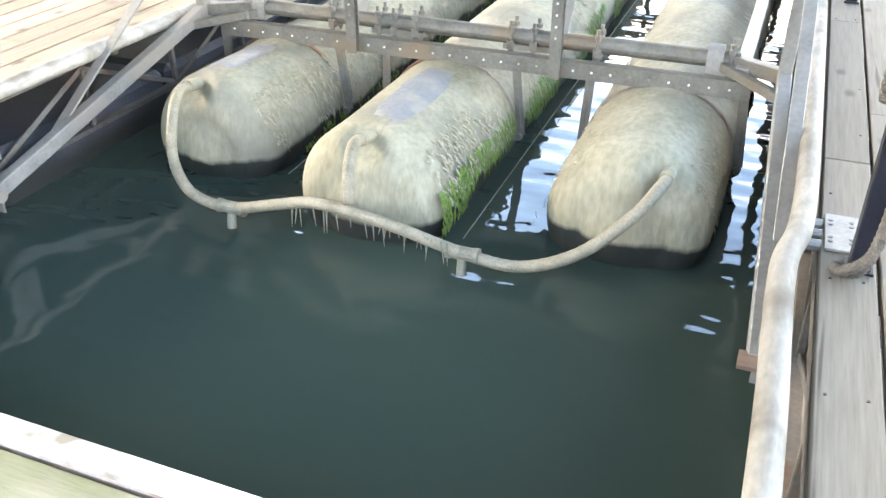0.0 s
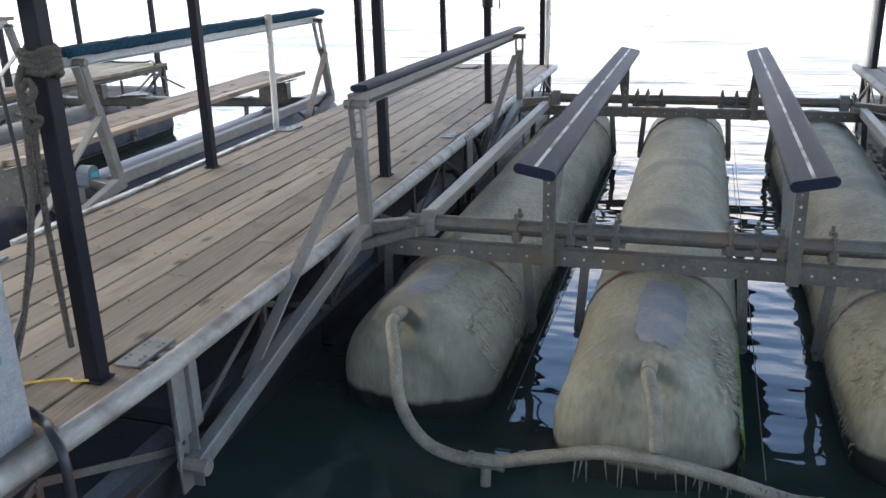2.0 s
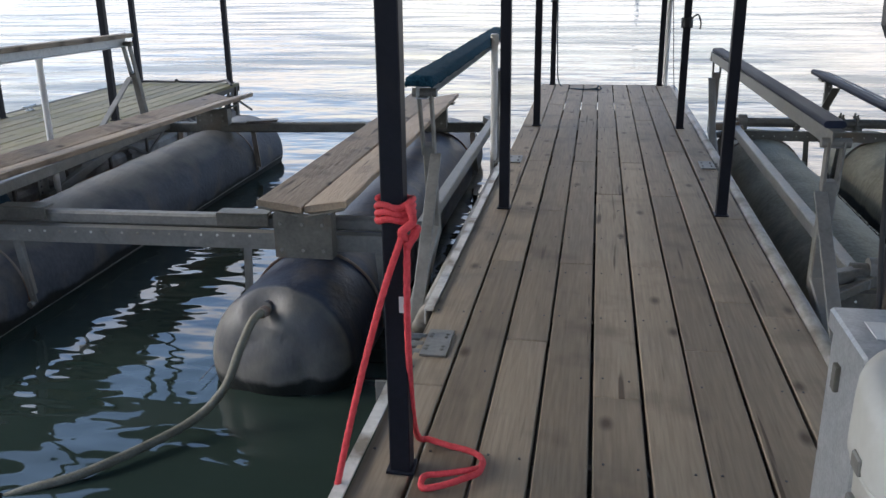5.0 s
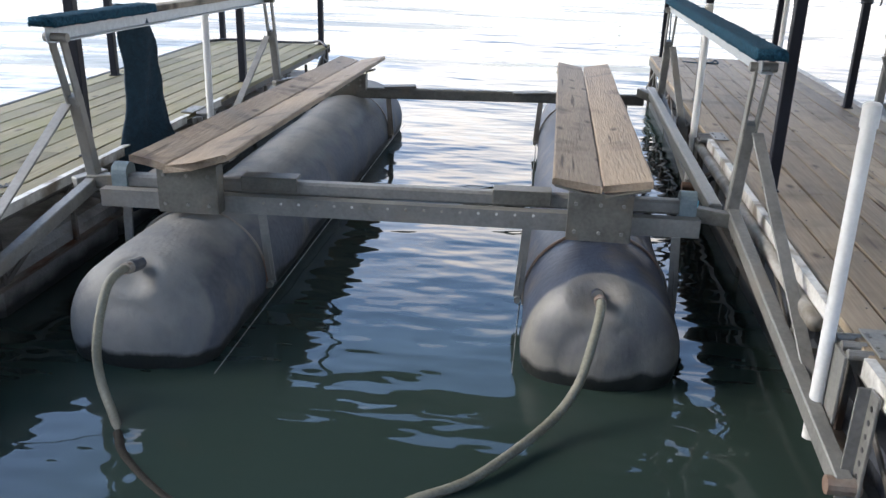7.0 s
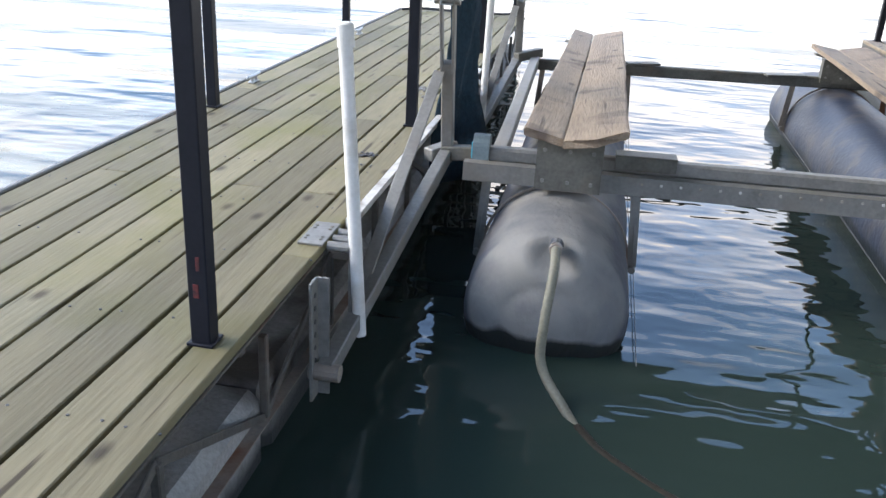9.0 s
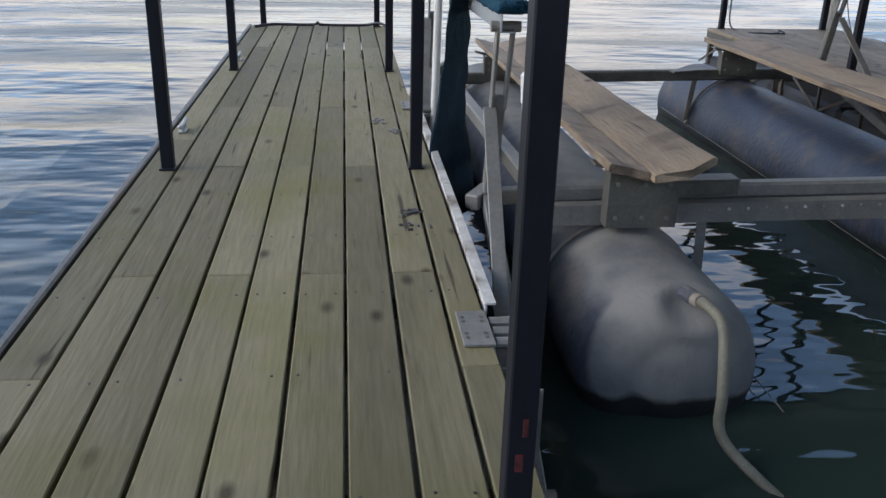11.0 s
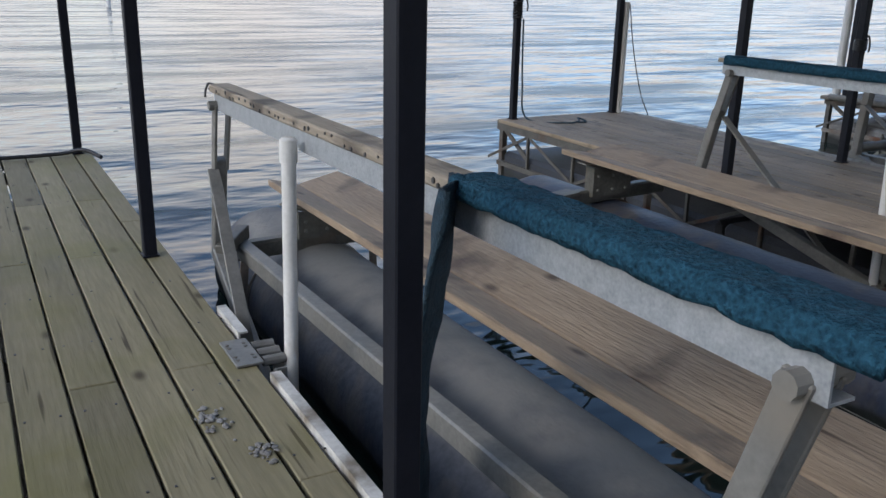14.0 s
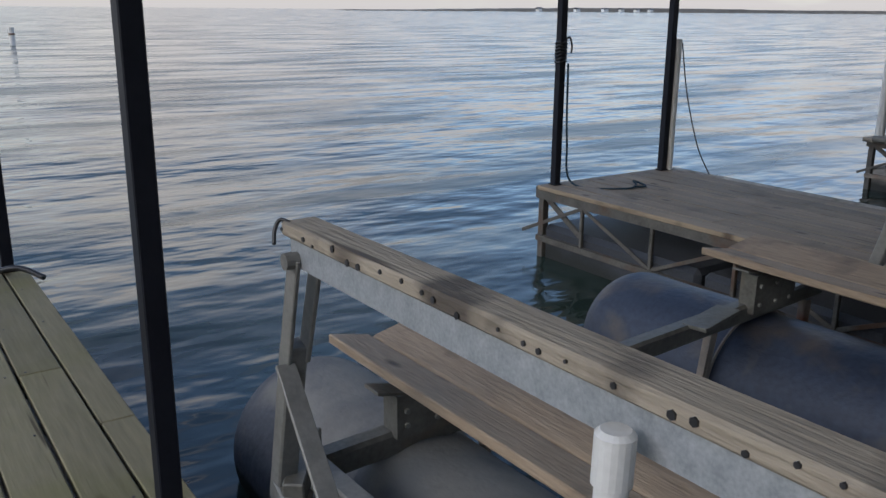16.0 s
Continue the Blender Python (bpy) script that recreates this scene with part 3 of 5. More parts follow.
for (xa, ya, yb) in ((-0.19, -1.29, 0.8), (-0.19, 1.28, 4.34), (-4.213, 1.17, 4.24), (-4.213, 4.65, 4.98)):
    t3 = part("trim", profile((xa, ya, -0.02), (xa, yb, -0.02), angle(0.04, 0.075, 0.008)), M_WHITE_STRIP, None)
    tagged(t3, "chalky white edge strip along the dock boards", "edge strip", kind="structure")
t5 = part("rub_rail", tube(smooth_path([(-0.235, 1.28, -0.075), (-0.235, 3, -0.075), (-0.235, 4.85, -0.075)], 10), 0.036, 12), M_RUB, None, smooth=True)
tagged(t5, "scuffed white rub rail under the brown dock's edge", "rub rail", kind="structure")
t4 = part("trim", bar((-5.803, -1.29, -0.03), (-5.803, 8.84, -0.03), 0.035, 0.07, 0.008), M_STEEL_DARK, None)
tagged(t4, "grimy steel edge strip along the open side of the dock", "edge strip", kind="structure")


# ---- lift tanks ----
def tank(label, x, y0, y1, r, zc, mat, plug, group):
    """A long float tank with rounded ends and a dished hose fitting."""
    t = thing("float_tank", label, "float tank", group, at=(x, y0, WATER_Z))
    er = 0.2
    prof = [(y0 - 0.05, 0.0)] + [(y0 - 0.05 + 0.05 * (q / 8) ** 2, (r - er) * q / 8) for q in range(1, 8)] + [(y0 + er * (1 - math.cos(math.pi / 2 * k / 14)), r - er + er * math.sin(math.pi / 2 * k / 14)) for k in range(15)]
    mid = []
    yv = prof[-1][0] + 0.05
    while yv < y1 - er - 0.08:
        mid.append((yv, r))
        yv += 0.05 if yv < y0 + 0.5 else 0.16
    back = [(y0 + y1 - a, b_) for a, b_ in reversed(prof)]
    line = prof + mid + back
    bm = bmesh.new()
    seg = 112
    rings = []
    for y, rad in line:
        if rad == 0:
            rings.append([bm.verts.new((x, y, zc))])
        else:
            rings.append([bm.verts.new((x + rad * math.cos(2 * math.pi * k / seg), y, zc + rad * math.sin(2 * math.pi * k / seg))) for k in range(seg)])
    for a, b_ in zip(rings, rings[1:]):
        for k in range(seg):
            q = [a[k % len(a)], a[(k + 1) % len(a)], b_[(k + 1) % len(b_)], b_[k % len(b_)]]
            q = list(dict.fromkeys(q))
            if len(q) > 2:
                bm.faces.new(q)
    pv = Vector(plug)
    for v in bm.verts:
        d = (v.co - pv).length
        if d < 0.13:
            v.co += (Vector((x, pv.y + 0.4, zc)) - pv).normalized() * 0.05 * (1 - (d / 0.13) ** 2) ** 1.5
        elif d < 0.19:
            v.co -= (Vector((x, pv.y + 0.4, zc)) - pv).normalized() * 0.006 * math.sin((d - 0.13) / 0.06 * math.pi)
        nn = noise.noise(v.co * 2.2) * 0.012
        radial = Vector((v.co.x - x, 0, v.co.z - zc))
        if radial.length > 0.05:
            v.co += radial.normalized() * nn
    part("shell", bm, mat, t, smooth=True)
    part("hose_fitting", rod(pv + Vector((0, 0.08, 0.0)), pv + Vector((0, -0.03, 0.02)), 0.032, 12), mat, t)
    return t


A_LABEL = "algae-crusted pale cylindrical float tank floating in the slip"
B_LABEL = "dusty blue-grey cylindrical float tank floating in the slip"
A_TANKS = [(2.105, 1.1, 7.0, (2.045, 1.155, -0.165)), (3.195, 0.79, 7.0, (3.203, 0.86, -0.165)), (4.385, 1.0, 7.0, (4.548, 1.08, -0.215))]
a_done = []
for x, y0, y1, plug in A_TANKS:
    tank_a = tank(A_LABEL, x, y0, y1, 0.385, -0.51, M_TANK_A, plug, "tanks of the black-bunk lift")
    a_done.append((tank_a, x, y0))


def bare_patch(t, x, zc, r, y0, y1, a0, a1, seed):
    """A worn bare patch on top of a tank, with ragged edges, lying on the shell."""
    bm = bmesh.new()
    rows = []
    for k in range(25):
        y = y0 + (y1 - y0) * k / 24
        pinch = 1 - (abs(k - 12) / 12) ** 4 * 0.35
        mid, half = (a0 + a1) / 2, (a1 - a0) / 2 * pinch
        row = []
        for i in range(13):
            u = i / 6 - 1
            a = radians(mid + half * u * (1 + 0.22 * noise.noise((y * 9, u * 1.5, seed))))
            yy_ = y + 0.05 * noise.noise((u * 3, seed, k // 12)) * abs(k - 12) / 12
            p = Vector((x + r * math.cos(a), yy_, zc + r * math.sin(a)))
            p += Vector((p.x - x, 0, p.z - zc)).normalized() * (noise.noise(p * 2.2) * 0.012 + 0.004)
            row.append(bm.verts.new(p))
        rows.append(row)
    for a, b_ in zip(rows, rows[1:]):
        for i in range(12):
            bm.faces.new((a[i], b_[i], b_[i + 1], a[i + 1]))
    part("bare_patch", bm, M_TANK_BARE, t, "bare blue-grey patch rubbed clean of growth", smooth=True)


for (tank_a, x, y0), (d0, d1, a0, a1) in zip(a_done, ((0.28, 0.75, 78, 108), (0.27, 1.0, 70, 102))):
    bare_patch(tank_a, x, -0.51, 0.385, y0 + d0, y0 + d1, a0, a1, y0 * 7)
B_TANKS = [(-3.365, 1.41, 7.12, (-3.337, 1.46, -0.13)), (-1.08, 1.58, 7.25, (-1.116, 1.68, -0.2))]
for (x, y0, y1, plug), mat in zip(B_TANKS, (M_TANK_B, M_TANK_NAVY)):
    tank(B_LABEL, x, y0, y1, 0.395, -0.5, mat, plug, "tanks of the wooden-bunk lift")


# ---- boat lifts ----
def holes(a, b_, count, r, depth, bm=None):
    """A row of small discs along a line, standing out towards -y."""
    bm = bm or bmesh.new()
    a, b_ = Vector(a), Vector(b_)
    for k in range(count):
        p = a.lerp(b_, (k + 0.5) / count)
        rod(p, p + Vector((0, -depth, 0)), r, 8, bm=bm)
    return bm


def clamp(lift, p, along=(1, 0, 0)):
    """A U-bolt clamp with nuts over the cross tube."""
    p, d = Vector(p), Vector(along)
    bm = box(p + Vector((0, 0, -0.03)), (0.045, 0.13, 0.05), 0.006)
    for s in (-1, 1):
        rod(p + Vector((0, s * 0.05, -0.09)), p + Vector((0, s * 0.05, 0.1)), 0.01, 8, bm=bm)
        rod(p + Vector((0, s * 0.05, 0.05)), p + Vector((0, s * 0.05, 0.072)), 0.019, 6, bm=bm)
        rod(p + Vector((0, s * 0.05, -0.075)), p + Vector((0, s * 0.05, -0.06)), 0.017, 6, bm=bm)
    rod(p + Vector((0, 0.05, 0.04)), p + Vector((0, -0.05, 0.04)), 0.014, 8, bm=bm)
    part("clamp", bm, M_STEEL_DARK, lift)


def saddle(lift, x, y, zc, r, beam_z, mat):
    """Two tapered legs from the beam down both flanks of a tank, and the band over it."""
    for s in (-1, 1):
        a, b_ = Vector((x + s * (r + 0.005), y - 0.03, beam_z)), Vector((x + s * (r + 0.035), y + 0.0, zc - 0.02))
        bm = bar(a, b_, 0.05, 0.008, 0.002, up=(0, 1, 0))
        bar(a + Vector((0, 0.03, 0)), b_ + Vector((0, 0.015, 0.05)), 0.008, 0.06, 0.002, up=(0, 1, 0), bm=bm)
        rod(b_ + Vector((0, -0.02, 0)), b_ + Vector((0, -0.05, 0)), 0.02, 8, bm=bm)
        part("saddle_leg", bm, mat, lift)
    pts = [Vector((x + (r + 0.006) * math.cos(a), y, zc + (r + 0.006) * math.sin(a))) for a in [math.pi * (-0.05 + 1.1 * k / 40) for k in range(41)]]
    part("tank_band", tube(pts, 0.009, 6), M_STEEL_RUST, lift)


def side_frame(lift, x_rail, x_foot, foot_y, foot_z, top_y, mid_z, top_z, base_z=0.0, mat=None, lean=0.05):
    """Swing arm from the dock to the lift, upright with a fork, and a slanting brace."""
    mat = mat or M_STEEL
    s = 1 if x_foot > x_rail else -1
    foot, knee = Vector((x_foot, foot_y, foot_z)), Vector((x_rail, top_y + lean, base_z))
    part("swing_arm", bar(foot, knee, 0.065, 0.075, 0.006), mat, lift)
    mid = knee.lerp(Vector((x_rail, top_y, top_z)), (mid_z - base_z) / (top_z - base_z))
    part("upright", bar(knee + Vector((0, 0, -0.05)), mid + Vector((0, 0, 0.05)), 0.065, 0.065, 0.006), mat, lift)
    bm = bmesh.new()
    for q in (-1, 1):
        bar(mid + Vector((q * 0.03, 0, 0)), Vector((x_rail + q * 0.034, top_y, top_z)), 0.014, 0.06, 0.003, up=(0, 1, 0), bm=bm)
    part("fork", bm, mat, lift)
    part("pivot_bolt", rod((x_rail - 0.065, top_y, top_z - 0.01), (x_rail + 0.065, top_y, top_z - 0.01), 0.024, 10), M_STEEL, lift)
    low = foot.lerp(knee, 0.28)
    part("slant_brace", bar(mid + Vector((s * 0.04, -0.02, 0.0)), low + Vector((s * 0.045, 0, 0.0)), 0.014, 0.06, 0.003, up=(1, 0, 0)), mat, lift)
    # hanger plate with holes on the dock's edge
    hang = box((x_foot + s * 0.045, foot_y, (foot_z - 0.1) / 2 - 0.02), (0.012, 0.075, abs(foot_z) + 0.1), 0.002)
    box((x_foot + s * 0.02, foot_y + 0.04, (foot_z - 0.1) / 2 - 0.02), (0.05, 0.01, abs(foot_z) + 0.1), 0.002, bm=hang)
    hp = part("hanger_plate", hang, M_STEEL, lift, "drilled steel hanger plate")
    # black studs paint the dark inside the plate's holes
    bm = bmesh.new()
    for k in range(7):
        z = -0.08 - k * 0.055
        rod((x_foot + s * 0.037, foot_y, z), (x_foot + s * 0.052, foot_y, z), 0.011, 8, bm=bm)
    tagged(part("perforation", bm, M_BLACK, hp), kind="stuff").location = (0, 0, 0)
    part("foot_pin", rod((x_foot - s * 0.06, foot_y, foot_z), (x_foot + s * 0.06, foot_y, foot_z), 0.035, 12), M_STEEL_RUST, lift)


def cover_board(x, y0, y1, z0, z1, w, th, tilt, mat):
    """A padded bunk board with rounded edges, tilted across its width."""
    o = []
    for k in range(9):
        a = math.pi * k / 8 - math.pi / 2
        o.append((w / 2 - th / 2 + th / 2 * math.cos(a), th / 2 * math.sin(a)))
    for k in range(9):
        a = math.pi * k / 8 + math.pi / 2
        o.append((-w / 2 + th / 2 + th / 2 * math.cos(a), th / 2 * math.sin(a)))
    c, s_ = math.cos(tilt), math.sin(tilt)
    o = [(p * c - q * s_, p * s_ + q * c) for p, q in o]
    return profile((x, y0, z0), (x, y1, z1), o)


lift_a = thing("boat_lift", "galvanised floating boat lift frame with dark padded bunks over three tanks", "boat lift", "boat lifts", at=(3.26, 2.0, -0.1))
for y, zb, rear in ((1.98, -0.1, 0), (6.3, -0.1, 1)):
    bm = profile((1.70, y, zb), (4.80, y, zb), [(-p, q) for p, q in channel(0.06, 0.09)])
    part("lower_beam", bm, M_STEEL_DARK, lift_a)
    # white discs paint the daylight seen through the beam's holes
    tagged(part("beam_bolts", holes((1.75, y - 0.03, zb), (4.75, y - 0.03, zb), 30, 0.0065, 0.004), M_WHITE_STRIP, lift_a), kind="stuff")
    part("cross_tube", rod((1.80, y + 0.12, 0.005), (4.72, y + 0.12, 0.005), 0.045, 16), M_STEEL_DARK, lift_a, smooth=False)
    for xc in (2.42, 2.72, 2.82, 2.95, 3.52, 3.65, 3.76, 4.0, 4.68):
        clamp(lift_a, (xc, y + 0.12, 0.0))
    for xa, xb in ((2.68, 3.0), (3.48, 3.8)):
        part("splice_angle", profile((xa, y + 0.12, -0.055), (xb, y + 0.12, -0.055), [(-0.06, 0.03), (0.06, 0.03), (0.06, 0.0), (-0.06, 0.0)]), M_STEEL_DARK, lift_a)
    for xc in (1.92, 4.6):
        o = [(0.055 * math.cos(a), 0.02 + 0.06 * math.sin(a)) for a in [math.pi * k / 8 for k in range(9)]] + [(-0.055, -0.06), (0.055, -0.06)]
        part("end_saddle", profile((xc - 0.04, y + 0.12, 0.0), (xc + 0.04, y + 0.12, 0.0), o), M_STEEL, lift_a)
    for x in (2.105, 3.195, 4.385):
        saddle(lift_a, x, y + 0.02, -0.51, 0.385, zb - 0.04, M_STEEL_DARK)
    for x, zt in ((2.62, 0.43), (3.81, 0.43)):
        part("bunk_post", profile((x, y - 0.06, -0.14), (x, y - 0.06, zt), channel(0.058, 0.05), up=(0, -1, 0)), M_STEEL_DARK, lift_a)
        # white discs again paint daylight through the post's holes
        tagged(part("post_holes", holes((x - 0.0, y - 0.09, 0.05), (x, y - 0.09, zt - 0.02), 6, 0.0065, 0.004), M_WHITE_STRIP, lift_a), kind="stuff")
        sgn = -1 if rear else 1
        part("bunk_brace", bar((x - 0.02, y + 0.1, 0.03), (x - 0.02, y + sgn * 0.42, zt - 0.02), 0.07, 0.008, 0.002), M_STEEL, lift_a)
        part("bunk_cradle", box((x, y - 0.03, zt), (0.15, 0.16, 0.02), 0.003), M_STEEL_DARK, lift_a)
for x, tilt in ((2.62, -0.2), (3.81, 0.2)):
    bm = cover_board(x, 1.5, 6.55, 0.47, 0.46, 0.2, 0.05, tilt, M_BUNK_BLACK)
    bk = part("bunk", bm, M_BUNK_BLACK, lift_a, "blue-black plastic-covered bunk board")
    o = [(-0.008, 0.024), (0.008, 0.024), (0.008, 0.0275), (-0.008, 0.0275)]
    c, s_ = math.cos(tilt), math.sin(tilt)
    part("stripe", profile((x, 1.51, 0.47), (x, 6.54, 0.46), [(p * c - q * s_, p * s_ + q * c) for p, q in o]), M_WHITE_STRIP, bk, "white wear stripe").location = (0, 0, 0)
for x in (1.84, 4.74):
    part("side_tube", bar((x, 2.0, -0.04), (x, 6.4, -0.04), 0.07, 0.08, 0.006), M_STEEL, lift_a)
for sx in (1, -1):
    xr, xf = (1.6, 1.52) if sx > 0 else (4.94, 5.02)
    for dy, ft in ((0, 0.23), (4.2, 4.45)):
        side_frame(lift_a, xr, xf, ft, -0.45, 1.9 + dy, 0.46, 0.70 - 0.05 * (dy > 0))
        part("link_tube", bar((xr, 1.95 + dy, 0.0), (xr + sx * 0.26, 2.1 + dy, 0.0), 0.06, 0.07, 0.005), M_STEEL_DARK, lift_a)
        part("link_brace", bar((xr, 1.8 + dy, -0.06), (xr + sx * 0.3, 2.06 + dy, -0.02), 0.04, 0.05, 0.004), M_STEEL_DARK, lift_a)
    part("guide_channel", profile((xr, 1.86, 0.71), (xr - 0.03, 6.14, 0.66), channel(0.06, 0.075)), M_STEEL, lift_a)
    part("guide_cover", cover_board(xr, 1.95, 6.12, 0.765, 0.715, 0.1, 0.035, 0, M_BUNK_BLACK), M_BUNK_BLACK, lift_a, "dark padded guide strip")

lift_b = thing("boat_lift", "galvanised floating boat lift frame with split wooden bunks over two tanks", "boat lift", "boat lifts", at=(-2.25, 2.3, -0.05))


def bx(x, y_left=2.28, y_right=2.37):
    return y_left + (x + 3.93) / 3.38 * (y_right - y_left)


part("lower_beam", profile((-3.9, 2.28, -0.045), (-0.56, 2.37, -0.04), [(-p, q) for p, q in channel(0.07, 0.1)]), M_STEEL, lift_b)
# daylight through this beam's holes, painted as white discs
tagged(part("beam_bolts", holes((-3.0, bx(-3.0) - 0.04, -0.025), (-1.4, bx(-1.4) - 0.04, -0.01), 16, 0.008, 0.004), M_WHITE_STRIP, lift_b), kind="stuff")
part("cross_tube", bar((-3.84, 2.38, 0.03), (-0.6, 2.47, 0.045), 0.08, 0.08, 0.014), M_STEEL, lift_b)
for xa, xb in ((-3.1, -2.78), (-1.68, -1.36)):
    part("splice_angle", bar((xa, bx(xa) + 0.08, 0.098), (xb, bx(xb) + 0.08, 0.1), 0.11, 0.014, 0.003), M_STEEL_DARK, lift_b)
    part("splice_angle", bar((xa, bx(xa) + 0.035, 0.06), (xb, bx(xb) + 0.035, 0.065), 0.014, 0.08, 0.003), M_STEEL_DARK, lift_b)
for x in (-3.82, -0.62):
    o = [(0.06 * math.cos(a), 0.02 + 0.06 * math.sin(a)) for a in [math.pi * k / 8 for k in range(9)]] + [(-0.06, -0.07), (0.06, -0.07)]
    part("end_saddle", profile((x - 0.045, bx(x) + 0.1, 0.055), (x + 0.045, bx(x) + 0.1, 0.055), o), M_SADDLE, lift_b)
    part("end_pad", box((x + (0.05 if x > -2 else -0.05), bx(x) + 0.1, 0.045), (0.008, 0.07, 0.09), 0.002), M_CYAN, lift_b, "bright cyan plastic pad")
part("cross_tube", bar((-3.88, 6.02, -0.085), (-0.5, 6.25, -0.06), 0.09, 0.1, 0.014), M_STEEL_DARK, lift_b)
for xa, xb in ((-3.0, -2.7), (-1.75, -1.4)):
    part("splice_angle", bar((xa, 6.1, -0.025), (xb, 6.17, -0.015), 0.13, 0.02, 0.003), M_STEEL_DARK, lift_b)
for x, yf, zf in ((-3.37, 2.32, -0.1), (-1.08, 2.36, -0.09)):
    saddle(lift_b, x, yf, -0.5, 0.395, zf, M_STEEL)
    saddle(lift_b, x, yf + 3.85, -0.5, 0.395, zf - 0.02, M_STEEL_RUST)
# bunk brackets: folded plate boxes
for x, y, z0, z1 in ((-3.335, 2.19, -0.07, 0.205), (-1.1, 2.28, -0.11, 0.155), (-3.33, 6.02, -0.05, 0.115), (-1.1, 6.16, -0.06, 0.15)):
    bm = profile((x, y, z0), (x, y, z1), [(-0.17, -0.045), (0.17, -0.045), (0.17, 0.05), (0.163, 0.05), (0.163, -0.038), (-0.163, -0.038), (-0.163, 0.05), (-0.17, 0.05)], up=(0, 1, 0))
    for s in (-1, 1):
        bar((x + s * 0.02, y + 0.0, z1 - 0.02), (x + s * 0.25, y + 0.0, z1 + 0.035), 0.1, 0.012, 0.002, bm=bm)
    br = part("bunk_bracket", bm, M_STEEL_DARK, lift_b, "folded grey steel bracket with bolt heads")
    bm = bmesh.new()
    for dx in (-0.13, 0.0, 0.12):
        for dz in (0.05, z1 - z0 - 0.06):
            rod((x + dx, y - 0.04, z0 + dz), (x + dx, y - 0.056, z0 + dz), 0.011, 6, bm=bm)
            rod((x + dx, y + 0.04, z0 + dz), (x + dx, y + 0.056, z0 + dz), 0.011, 6, bm=bm)
    tagged(part("bolt_heads", bm, M_STEEL, br), kind="stuff").location = (0, 0, 0)


def bunk_plank(lift, name, xe0, xv0, ze0, zv0, y0, xe1, xv1, ze1, zv1, y1, seed, nip=0.0):
    """One split bunk plank between its outer edge and the valley, with worn ends."""
    rr = random.Random(seed)
    bm = bmesh.new()
    rows = []
    nseg = 14
    for k in range(nseg + 1):
        t = k / nseg
        yk = y0 + (y1 - y0) * t
        ring = []
        for u, th in ((0, 0), (0.04, 1), (0.5, 1), (0.97, 1), (1, 0)):
            xe, xv = xe0 + (xe1 - xe0) * t, xv0 + (xv1 - xv0) * t
            ze, zv = ze0 + (ze1 - ze0) * t, zv0 + (zv1 - zv0) * t
            cut = 0.0
            if k == 0 and u < 0.1:
                cut = nip
            elif k == 0:
                cut = rr.uniform(0, 0.015)
            jit = rr.uniform(-0.004, 0.004) if 0 < u < 1 else rr.uniform(-0.005, 0.005)
            ring.append((xe + (xv - xe) * u + (jit if u in (0, 1) else 0), yk + cut, ze + (zv - ze) * u - (0.006 if th == 0 else 0) + jit * 0.4))
        top = [bm.verts.new(p) for p in ring]
        bot = [bm.verts.new((p[0], p[1], p[2] - 0.042 + (0.012 if i in (0, 4) else 0))) for i, p in enumerate(ring)]
        rows.append(top + bot[::-1])
    for a, b_ in zip(rows, rows[1:]):
        for i in range(10):
            bm.faces.new((a[i], a[(i + 1) % 10], b_[(i + 1) % 10], b_[i]))
    bm.faces.new(rows[0])
    bm.faces.new(rows[-1][::-1])
    return part(name, bm, M_BUNK_WOOD, lift)


bunk_plank(lift_b, "bunk_plank", -3.565, -3.375, 0.292, 0.25, 1.98, -3.52, -3.335, 0.205, 0.165, 6.46, 1)
bunk_plank(lift_b, "bunk_plank", -3.06, -3.368, 0.305, 0.25, 1.93, -3.06, -3.328, 0.225, 0.165, 6.44, 2, 0.1)
bunk_plank(lift_b, "bunk_plank", -1.36, -1.102, 0.232, 0.195, 2.235, -1.34, -1.1, 0.245, 0.2, 6.42, 3)
bunk_plank(lift_b, "bunk_plank", -0.835, -1.095, 0.238, 0.195, 2.25, -0.855, -1.092, 0.245, 0.2, 6.44, 4)
part("side_tube", bar((-3.74, 2.4, -0.03), (-3.84, 6.0, -0.05), 0.08, 0.09, 0.008), M_STEEL, lift_b)
part("side_tube", bar((-0.46, 2.5, 0.02), (-0.45, 6.2, 0.04), 0.07, 0.08, 0.008), M_STEEL, lift_b)
side_frame(lift_b, -4.02, -4.14, 0.6, -0.4, 2.2, 0.47, 0.855, 0.0, lean=0.24)
side_frame(lift_b, -3.99, -4.14, 4.3, -0.4, 5.64, 0.46, 0.80, -0.02, lean=0.24)
side_frame(lift_b, -0.38, -0.27, 0.6, -0.4, 2.25, 0.5, 0.855, 0.03, lean=0.24)
side_frame(lift_b, -0.38, -0.27, 4.5, -0.4, 5.78, 0.5, 0.83, 0.03, lean=0.24)
for xa, ya, xb, yb in ((-4.05, 2.26, -3.8, 2.4), (-4.0, 5.62, -3.8, 6.05), (-0.38, 2.26, -0.62, 2.46), (-0.38, 5.75, -0.55, 6.22)):
    part("link_tube", bar((xa, ya + 0.15, 0.0), (xb, yb, 0.02), 0.07, 0.08, 0.006), M_STEEL_DARK, lift_b)
part("stub_tube", bar((-4.115, 2.36, -0.01), (-4.0, 2.52, 0.01), 0.075, 0.075, 0.006), M_STEEL, lift_b)
